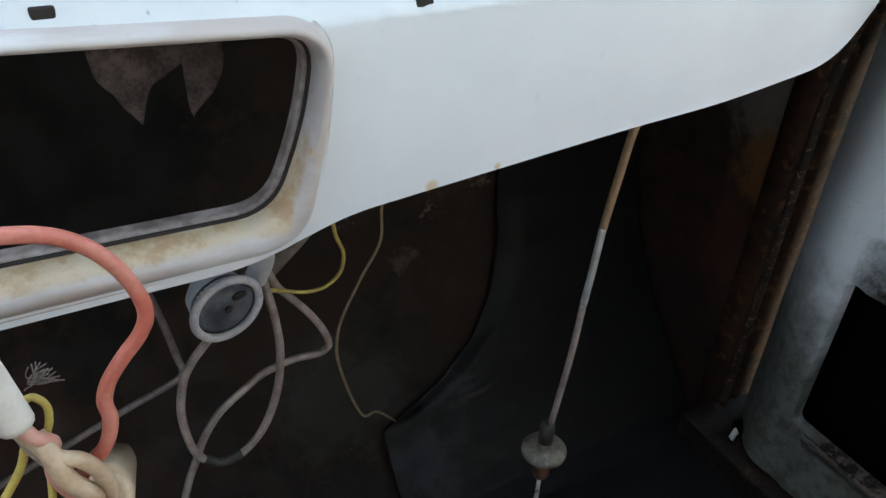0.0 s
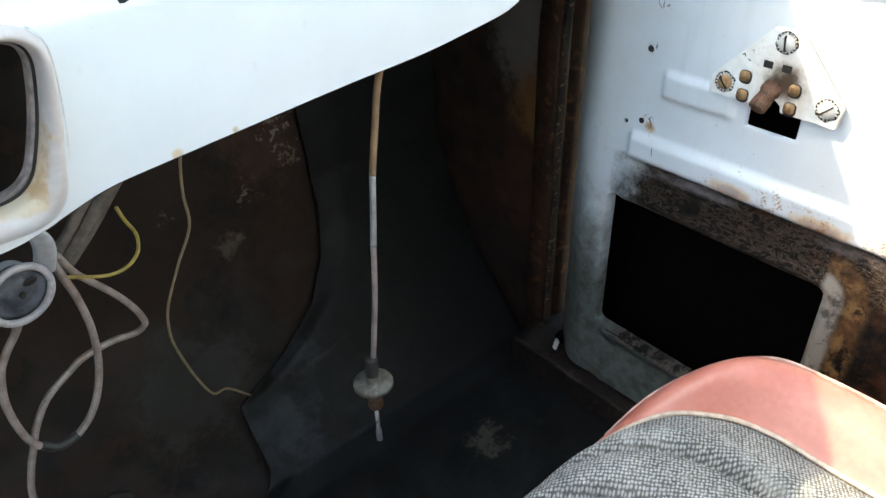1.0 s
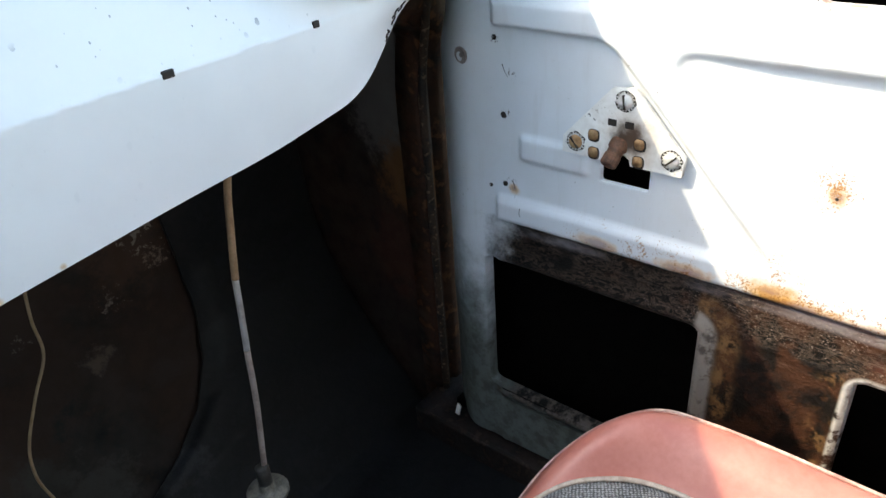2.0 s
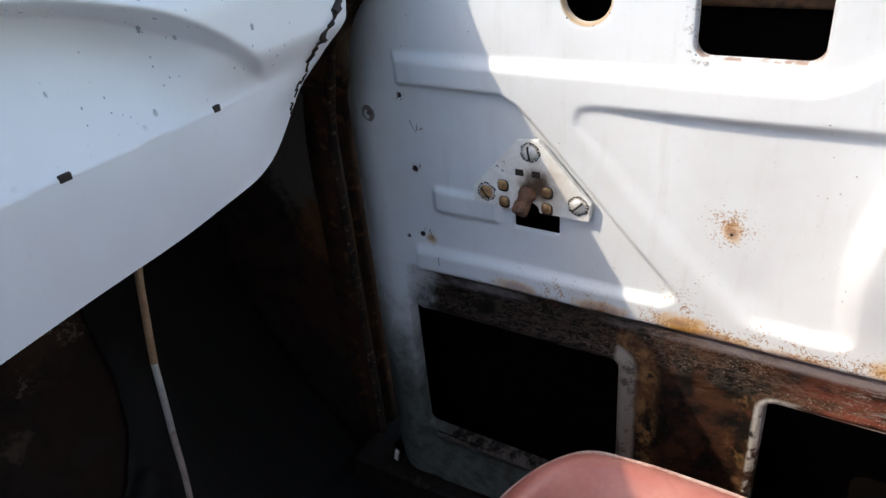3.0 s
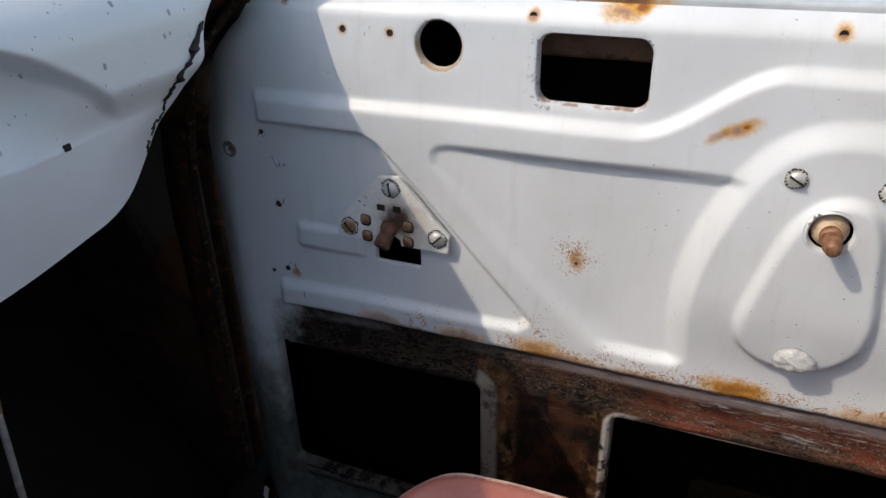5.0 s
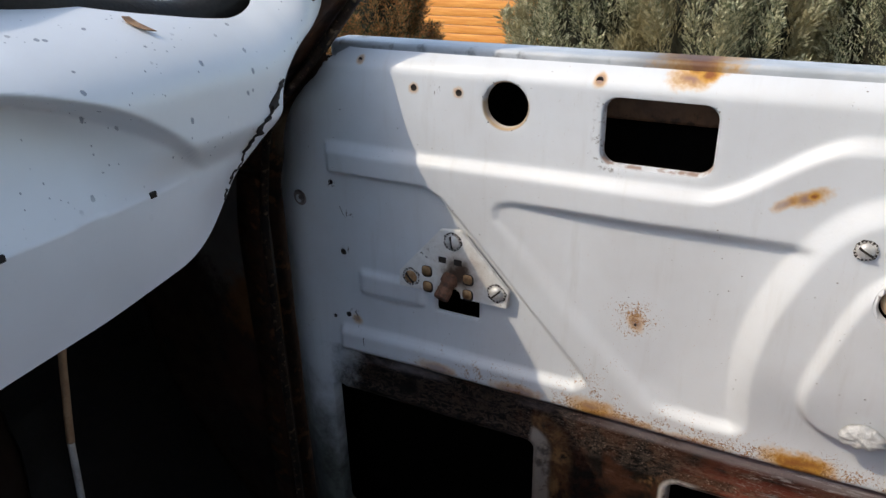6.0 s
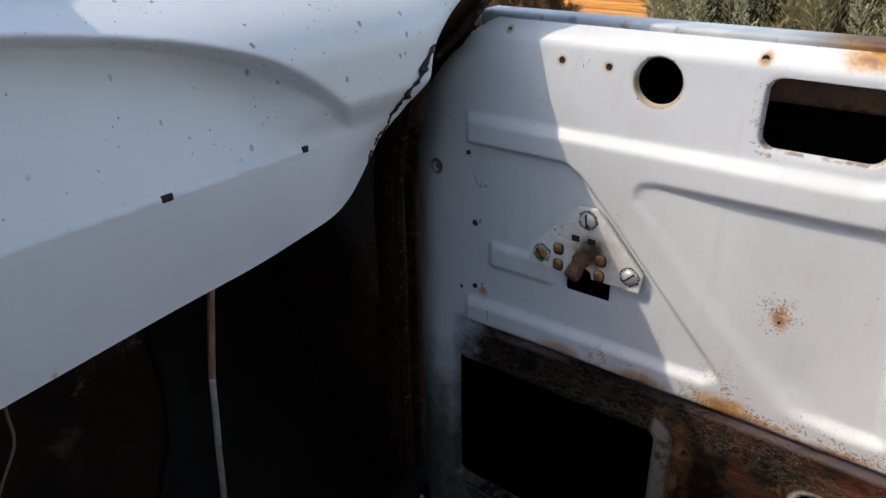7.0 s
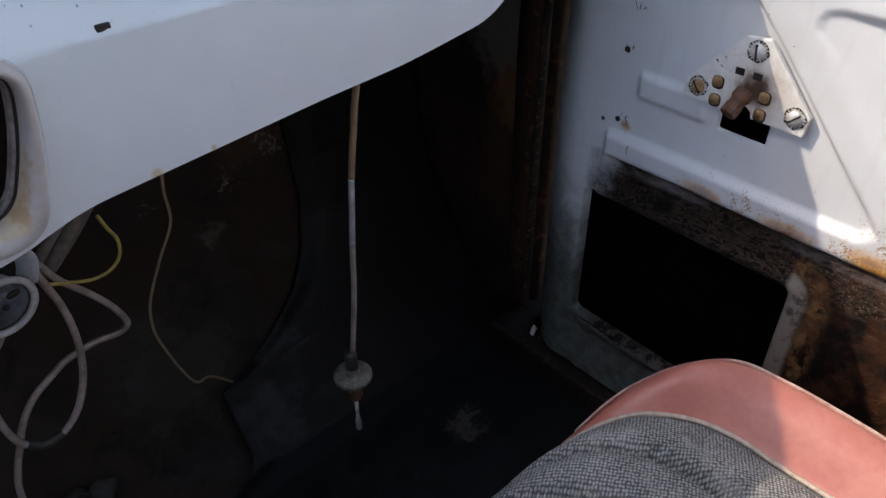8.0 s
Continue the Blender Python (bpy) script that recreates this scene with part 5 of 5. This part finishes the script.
part("disc", lathe([(0.005, 0.040), (0.0075, 0.034), (0.0078, 0.030), (0.0085, 0.0288), (0.0186, 0.0275), (0.0195, 0.0262), (0.0195, 0.0235), (0.0183, 0.0225), (0.0085, 0.0218), (0.0075, 0.020), (0.0070, 0.004)], 28, fit_at), MAT_DIRTY, lead, "dirty cream round flange")
part("thread", lathe([(0.0072, 0.008), (0.0078, -0.004), (0.0060, -0.008)], 16, fit_at), MAT_SPINDLE, lead)
part("pin", lathe([(0.0020, -0.006), (0.0020, -0.040), (0.0032, -0.042), (0.0032, -0.056), (0.001, -0.058)], 12, fit_at), MAT_CABLE_BARE, lead, "bright metal pin")

# round socket clamped below the dashboard, a cable ring about its face
face_at, facing = Vector((-0.560, 0.190, 0.4245)), Vector((0.24, -0.95, -0.12))
aim = look(face_at, face_at + facing) @ pose(0, 0, 0, 0, 180, 0)
sock = thing("round_socket", (-0.561, 0.20, 0.43), "grey round socket with dark face clamped under the dashboard", "socket")
part("shell", lathe([(0.0120, -0.020), (0.0150, -0.016), (0.0165, -0.008), (0.0170, -0.003), (0.0165, -0.002), (0.0150, -0.003), (0.0005, -0.005)], 36, aim), MAT_GREY, sock)
part("ring", tube([aim @ Vector((0.0186 * math.cos(w), 0.0186 * math.sin(w), 0.0006)) for w in (2 * math.pi * i / 24 for i in range(25))], 0.0023, 10, 3), MAT_RING, sock, "pinkish-grey cable ring")
bm = lathe([(0.0168, -0.007), (0.0168, -0.001), (0.0140, -0.0005), (0.0090, -0.002), (0.0085, -0.0008), (0.0005, -0.0004)], 32)
for v in bm.verts:
    v.co.z += 0.0005 * noise.noise(v.co * 160)
bmesh.ops.transform(bm, matrix=aim, verts=bm.verts)
part("insert", bm, MAT_GREY_DARK, sock, "dark blue-grey socket face")
part("pin_hole", lathe([(0.0019, -0.001), (0.0019, 0.0010), (0.0004, 0.0010)], 14, aim @ pose(0.001, -0.001, 0)), MAT_HOLE, sock)
part("slot", lathe([(0.0042, -0.001), (0.0042, 0.0004), (0.0004, 0.0004)], 14, aim @ pose(0.0075, 0.005, 0) @ Matrix.Diagonal((1, 0.5, 1, 1))), MAT_HOLE, sock)
part("strap", tube([(-0.548, 0.165, 0.478), (-0.541, 0.178, 0.462), (-0.539, 0.192, 0.445), (-0.542, 0.205, 0.425)], 0.0062, 10, 8, None, 0.35), MAT_GREY, sock, "pale grey clamp strap")

loops = thing("coiled_cable", (-0.58, 0.23, 0.27), "grey-brown cable looped and tied under the dashboard", "cable")
part("loop", tube([(-0.538, 0.205, 0.440), (-0.531, 0.222, 0.402), (-0.527, 0.230, 0.379), (-0.526, 0.230, 0.351), (-0.531, 0.230, 0.318), (-0.544, 0.230, 0.287), (-0.562, 0.230, 0.270), (-0.577, 0.230, 0.270), (-0.589, 0.230, 0.287), (-0.592, 0.230, 0.320), (-0.587, 0.230, 0.347), (-0.579, 0.230, 0.362), (-0.567, 0.226, 0.380), (-0.560, 0.215, 0.405)], 0.0027), MAT_SHEATH, loops)
part("tail", tube([(-0.530, 0.225, 0.420), (-0.522, 0.24, 0.395), (-0.515, 0.245, 0.382), (-0.503, 0.247, 0.364), (-0.493, 0.25, 0.345), (-0.487, 0.252, 0.328), (-0.4865, 0.256, 0.3175), (-0.4940, 0.258, 0.3125), (-0.512, 0.256, 0.3160), (-0.535, 0.245, 0.322), (-0.550, 0.238, 0.320), (-0.568, 0.235, 0.310), (-0.581, 0.235, 0.292), (-0.589, 0.234, 0.275), (-0.597, 0.235, 0.255), (-0.604, 0.236, 0.225), (-0.607, 0.24, 0.15), (-0.610, 0.26, -0.04)], 0.0026), MAT_SHEATH, loops)
part("tie", tube([(-0.560, 0.2302, 0.2712), (-0.568, 0.230, 0.2690), (-0.577, 0.230, 0.2702), (-0.584, 0.230, 0.2780)], 0.0034, 10, 6), MAT_RUBBER, loops, "black tape tie")
cable("yellow_wire", [(-0.484, 0.235, 0.432), (-0.479, 0.245, 0.415), (-0.474, 0.247, 0.400), (-0.477, 0.247, 0.386), (-0.487, 0.247, 0.378), (-0.500, 0.246, 0.378), (-0.515, 0.242, 0.386), (-0.530, 0.23, 0.400)], 0.0013, MAT_YELLOW, "thin yellow wire looped beside the socket", "wire")
for dx, dy, r in ((0.0, 0.0, 0.0046), (0.010, 0.008, 0.0040), (-0.010, 0.004, 0.0042)):
    cable("wire_sleeve", [(-0.462 + dx, 0.235 + dy, 0.470), (-0.486 + dx, 0.245 + dy, 0.440), (-0.508 + dx, 0.248 + dy, 0.414), (-0.530 + dx, 0.25 + dy, 0.392)], r, MAT_SLEEVE, "dusty brown cloth sleeve of a wire bundle", "sleeve")
cable("thin_wire", [(-0.428, 0.17, 0.510), (-0.412, 0.27, 0.44), (-0.391, 0.36, 0.391), (-0.394, 0.37, 0.350), (-0.396, 0.37, 0.315), (-0.416, 0.37, 0.28), (-0.436, 0.37, 0.240), (-0.442, 0.37, 0.21), (-0.440, 0.37, 0.184), (-0.430, 0.37, 0.14), (-0.417, 0.372, 0.106), (-0.395, 0.39, 0.085), (-0.367, 0.402, 0.045)], 0.0014, MAT_WIRE_THIN, "thin brown wire dangling from a rusty hole", "wire", 8)
cable("flat_lead", [(-0.604, 0.22, 0.448), (-0.597, 0.245, 0.418), (-0.593, 0.250, 0.400), (-0.589, 0.250, 0.377), (-0.586, 0.25, 0.352), (-0.5845, 0.25, 0.340), (-0.590, 0.25, 0.333), (-0.619, 0.25, 0.323), (-0.648, 0.25, 0.312), (-0.72, 0.25, 0.285)], 0.0023, MAT_CABLE, "pale lilac-grey lead under the dashboard")
cable("red_cable", [(-0.690, 0.10, 0.556), (-0.660, 0.085, 0.556), (-0.638, 0.080, 0.554), (-0.624, 0.080, 0.551), (-0.615, 0.080, 0.546), (-0.608, 0.080, 0.538), (-0.603, 0.080, 0.527), (-0.601, 0.080, 0.516), (-0.604, 0.080, 0.508), (-0.611, 0.080, 0.500), (-0.617, 0.080, 0.492), (-0.620, 0.080, 0.484), (-0.620, 0.080, 0.475), (-0.624, 0.080, 0.464), (-0.634, 0.082, 0.452)], 0.0026, MAT_RED, "red cable arching out of the instrument opening")
column = thing("steering_column_stub", (-0.63, 0.10, 0.43), "cream end of a steering column with loose wires", "steering column")
cm = look((-0.631, 0.082, 0.436), (-0.63, -0.14, 0.62)) @ pose(0, 0, 0, 0, 180, 0)
bm = lathe([(0.0118, -0.10), (0.0118, -0.006), (0.0112, -0.002), (0.0092, 0.0), (0.0072, -0.001), (0.0005, -0.0015)], 30)
for v in bm.verts:
    v.co += Vector((noise.noise(v.co * 140), noise.noise(v.co * 140 + Vector((4, 0, 0))), noise.noise(v.co * 200))) * 0.0012
bmesh.ops.transform(bm, matrix=cm, verts=bm.verts)
part("tube", bm, MAT_CREAM, column, "grimy cream cap")
part("sleeve", tube([(-0.651, 0.072, 0.535), (-0.648, 0.074, 0.513), (-0.6455, 0.076, 0.489)], 0.0058, 14), MAT_PAPER, column, "white insulating sleeve")
part("pink_wire", tube([(-0.6455, 0.076, 0.491), (-0.6420, 0.074, 0.483), (-0.638, 0.077, 0.476), (-0.6400, 0.079, 0.468), (-0.641, 0.078, 0.458), (-0.636, 0.080, 0.440)], 0.0025), MAT_PINK, column, "faded pink wire")
part("cream_wire", tube([(-0.6470, 0.076, 0.489), (-0.644, 0.078, 0.480), (-0.638, 0.073, 0.473), (-0.6315, 0.073, 0.468), (-0.6275, 0.074, 0.459), (-0.6265, 0.077, 0.447), (-0.628, 0.080, 0.437)], 0.0028), MAT_CREAM, column, "cream wire")
part("cream_wire", tube([(-0.6420, 0.077, 0.481), (-0.6390, 0.073, 0.474), (-0.6370, 0.071, 0.464), (-0.6335, 0.072, 0.455), (-0.6315, 0.076, 0.446), (-0.633, 0.080, 0.436)], 0.0034), MAT_CREAM, column, "cream wire")
part("grey_wire", tube([(-0.6460, 0.078, 0.487), (-0.6450, 0.079, 0.476), (-0.6400, 0.076, 0.466), (-0.6370, 0.076, 0.459)], 0.0022), MAT_SHEATH, column, "grey wire")
part("yellow_wire", tube([(-0.6440, 0.085, 0.489), (-0.6400, 0.085, 0.490), (-0.6372, 0.085, 0.485), (-0.6380, 0.085, 0.478), (-0.6410, 0.084, 0.470), (-0.6430, 0.082, 0.456), (-0.6460, 0.08, 0.440)], 0.0013), MAT_YELLOW, column, "yellow striped wire")
part("yellow_wire", tube([(-0.6450, 0.083, 0.478), (-0.6480, 0.085, 0.468), (-0.651, 0.085, 0.461), (-0.657, 0.085, 0.452), (-0.664, 0.085, 0.443)], 0.0015), MAT_YELLOW, column, "yellow striped wire")
tuft = random.Random(4)
bm = bmesh.new()
for i in range(34):
    a = Vector((-0.6385, 0.087, 0.4935))
    way = Vector((tuft.uniform(-0.3, 1.0), tuft.uniform(-0.4, 0.4), tuft.uniform(0.1, 1.0))).normalized()
    ln = tuft.uniform(0.004, 0.0085)
    mid = a + way * ln * 0.5 + Vector((tuft.uniform(-1, 1), tuft.uniform(-1, 1), tuft.uniform(-1, 1))) * 0.0012
    strand = tube([a, mid, a + way * ln + Vector((0.001, 0, -0.001))], 0.00022, 5, 4)
    me = bpy.data.meshes.new("strand")
    strand.to_mesh(me)
    strand.free()
    bm.from_mesh(me)
    bpy.data.meshes.remove(me)
part("frayed_end", bm, MAT_SLEEVE, column, "frayed wire strands")

# ---- loose things ----
def crumple(name, pts, mat, label, category, thick=0.0012, bend=0.16):
    """A creased sheet: a grid bent by noise, between four corners."""
    a, b, c, d = (Vector(p) for p in pts)
    bm = bmesh.new()
    g = []
    for i in range(15):
        row = []
        for j in range(15):
            u, w = i / 14, j / 14
            p = (a * (1 - u) + b * u) * (1 - w) + (d * (1 - u) + c * u) * w
            k = (b - a).length * bend
            p += Vector((noise.noise(p * 55), noise.noise(p * 60 + Vector((3, 1, 2))), noise.noise(p * 50 + Vector((9, 4, 1))))) * k
            row.append(bm.verts.new(p))
        g.append(row)
    for r0, r1 in zip(g, g[1:]):
        for j in range(14):
            bm.faces.new((r0[j], r1[j], r1[j + 1], r0[j + 1]))
    ob = part(name, bm, mat)
    if label:
        tagged(ob, label, category)
    s = ob.modifiers.new("thick", "SOLIDIFY")
    s.thickness = thick
    return ob


rag = thing("rag", (-0.575, 0.20, 0.57), "grey-brown torn rag hanging inside the instrument opening", "rag")
for pts in ([(-0.602, 0.205, 0.572), (-0.562, 0.205, 0.572), (-0.566, 0.198, 0.552), (-0.5825, 0.195, 0.528)], [(-0.574, 0.208, 0.572), (-0.540, 0.208, 0.568), (-0.548, 0.202, 0.547), (-0.5545, 0.198, 0.533)], [(-0.585, 0.212, 0.572), (-0.560, 0.212, 0.572), (-0.566, 0.206, 0.545), (-0.574, 0.204, 0.540)]):
    strip = crumple("strip", pts, MAT_RAG, "", "", 0.0014, 0.22)
    strip.parent = rag
    strip.matrix_parent_inverse = rag.matrix_basis.inverted()
crumple("paper_scrap", [(-0.204, 0.256, -0.047), (-0.186, 0.250, -0.046), (-0.187, 0.243, -0.046), (-0.200, 0.247, -0.046)], MAT_PAPER, "small pale scrap on the floor mat", "scrap")
for at, size in (((-0.315, 0.312, -0.0465), 0.008), ((-0.062, 0.190, -0.0475), 0.006), ((-0.105, 0.130, -0.0475), 0.005)):
    x, y, z = at
    crumple("paper_scrap", [(x - size, y - size * 0.3, z), (x + size * 0.6, y - size * 0.5, z), (x + size, y + size * 0.4, z), (x - size * 0.5, y + size * 0.5, z)], MAT_PAPER, "small pale scrap on the floor mat", "scrap")
crumple("rubber_scrap", [(-0.590, 0.392, 0.032), (-0.530, 0.386, 0.026), (-0.525, 0.372, 0.010), (-0.585, 0.376, 0.014)], MAT_RUBBER, "black curled rubber scrap on the toe board", "scrap", 0.003, 0.22)
crumple("dry_leaf", [(-0.206, 0.169, 0.6965), (-0.199, 0.167, 0.6950), (-0.195, 0.1495, 0.6850), (-0.201, 0.1525, 0.6872)], MAT_LEAF, "dry brown leaf on the dashboard by the windscreen", "leaf", 0.0006, 0.5)
crumple("plaster_crumb", [(-0.006, 0.236, 0.010), (-0.001, 0.236, 0.022), (-0.003, 0.229, 0.021), (-0.008, 0.230, 0.010)], MAT_PAPER, "small white crumb on the door sill", "crumb", 0.003)

# ---- outside: ground, hedge and a wooden fence ----
k = Mat("dry_ground")
k.set(Base_Color=k.mix(k.ramp(k.noise(3, 6), 0.35, 0.65), (0.16, 0.12, 0.08), (0.24, 0.20, 0.13)), Roughness=0.95)
k.bump(k.noise(20, 5), 0.6, 0.03)
slab("ground", (-300, -300, -0.62), (300, 300, -0.50), k.m, "dry earth and grass round the car", "ground")
k = Mat("varnished_planks")
gr = k.noise(5, 6, 0.65, k.scaled((1, 0.6, 12)))
k.set(Base_Color=k.mix(k.ramp(gr, 0.35, 0.65), (0.66, 0.24, 0.045), (0.80, 0.36, 0.09)), Roughness=0.5)
k.bump(gr, 0.3, 0.003)
MAT_PLANK = k.m
fence = thing("plank_fence", (6.0, 3.2, -0.5), "orange varnished fence of horizontal planks", "fence", kind="structure")
for i in range(21):
    bm = bmesh.new()
    box(bm, (6.0, -1.0, -0.45 + 0.08 * i), (6.022, 6.5, -0.45 + 0.08 * i + 0.077), 0.008)
    part("plank", bm, MAT_PLANK, fence)
for y in (0.2, 2.2, 4.2):
    bm = bmesh.new()
    box(bm, (6.026, y, -0.5), (6.10, y + 0.08, 1.25), 0.005)
    part("post", bm, MAT_PLANK, fence)

k = Mat("conifer_green")
inf = k.t.nodes.new("ShaderNodeNewGeometry").outputs["Random Per Island"]
tone = k.mix(k.ramp(inf, 0.05, 0.95), (0.075, 0.095, 0.042), (0.62, 0.58, 0.38))
k.set(Base_Color=k.mix(k.ramp(k.noise(3.5, 3), 0.42, 0.62), tone, (0.30, 0.25, 0.13)), Roughness=0.65)
MAT_CONIFER = k.m
MAT_CORE = simple("core_dark", (0.018, 0.020, 0.010), (0.04, 0.036, 0.02), 30, 0.9, 0, 0.8, 0.02)
MAT_BARK = simple("bark", (0.07, 0.045, 0.03), (0.13, 0.09, 0.06), 20, 0.9, 0, 0.8, 0.01)


k = Mat("russet_twigs")
inf = k.t.nodes.new("ShaderNodeNewGeometry").outputs["Random Per Island"]
k.set(Base_Color=k.mix(k.ramp(inf, 0.25, 0.75), (0.07, 0.085, 0.035), (0.46, 0.20, 0.07)), Roughness=0.7)
MAT_RUSSET = k.m


def conifer(at, height, radius, seed, plumes=240, sprays=110, foliage=None):
    """A conifer bush: a trunk, an added dark core for its shaded inside, and a crown of upright plumes of small
    feathered sprays.
    """
    rng = random.Random(seed)
    bush = thing("conifer_bush", at, "russet and green conifer bush before the fence" if foliage else "grey-green conifer bush in the hedge, sunlit plumes", "bush", "hedge of conifers")
    part("trunk", tube([at, (at[0], at[1], at[2] + height * 0.5), (at[0] + 0.02, at[1], at[2] + height * 0.9)], 0.035, 8, 4, (1.0, 0.3)), MAT_BARK, bush)
    # solid dark lump that stands for the shade between the plumes
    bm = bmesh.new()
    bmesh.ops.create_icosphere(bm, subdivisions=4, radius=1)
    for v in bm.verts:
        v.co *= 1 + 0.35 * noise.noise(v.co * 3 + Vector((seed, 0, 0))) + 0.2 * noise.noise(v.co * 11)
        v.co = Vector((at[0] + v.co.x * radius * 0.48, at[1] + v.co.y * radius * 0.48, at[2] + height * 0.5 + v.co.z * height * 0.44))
    part("shade_core", bm, MAT_CORE, bush, "added dark core for the shaded inside of the bush")
    vs, fs = [], []
    for _ in range(plumes):
        h, w = rng.random() ** 0.9, rng.uniform(0, 2 * math.pi)
        rr = radius * (1.0 - 0.55 * h ** 3) * rng.uniform(0.72, 1.0)
        root = Vector((at[0] + rr * 0.8 * math.cos(w), at[1] + rr * 0.8 * math.sin(w), at[2] + 0.02 + h * height * 0.9))
        axis = Vector((math.cos(w) * rng.uniform(0.1, 0.7), math.sin(w) * rng.uniform(0.1, 0.7), 1.0)).normalized()
        length, fat = rng.uniform(0.12, 0.30), rng.uniform(0.034, 0.062)
        for _ in range(sprays):
            t, a = rng.random() ** 0.8, rng.uniform(0, 2 * math.pi)
            out = (axis.orthogonal().normalized() * math.cos(a) + axis.cross(axis.orthogonal().normalized()) * math.sin(a))
            c = root + axis * length * t + out * fat * (1 - 0.75 * t) * rng.uniform(0.3, 1.0)
            go = (axis + out * rng.uniform(0.25, 1.15)).normalized()
            side = go.cross(Vector((rng.uniform(-1, 1), rng.uniform(-1, 1), rng.uniform(-1, 1)))).normalized()
            ln, wd = rng.uniform(0.014, 0.034), rng.uniform(0.0024, 0.0050)
            for u, ws in ((0.0, 0.6), (0.35, 1.0), (0.7, 0.7)):
                q = c + go * ln * u
                vs += [q + side * wd * ws, q - side * wd * ws, q + go * ln * 0.45 + go.cross(side) * wd * rng.uniform(-0.6, 0.6)]
                fs.append((len(vs) - 3, len(vs) - 2, len(vs) - 1))
    raw("crown", vs, fs, foliage or MAT_CONIFER, bush, "", False)
    return bush


for i, (x, y, h, r) in enumerate(((2.55, -1.75, 1.4, 0.46), (2.45, -1.12, 1.5, 0.46), (2.55, -0.50, 1.4, 0.46), (2.40, 0.08, 1.5, 0.44), (2.50, 0.60, 1.4, 0.40), (3.2, -1.4, 1.6, 0.55), (3.2, -0.4, 1.6, 0.55), (3.2, 0.45, 1.5, 0.5), (2.95, 1.98, 1.3, 0.36), (3.1, 2.6, 1.5, 0.42))):
    conifer((x, y, -0.5), h, r, i + 3, 330 if x < 3.0 else 150, 190, MAT_RUSSET if y > 1.5 else None)
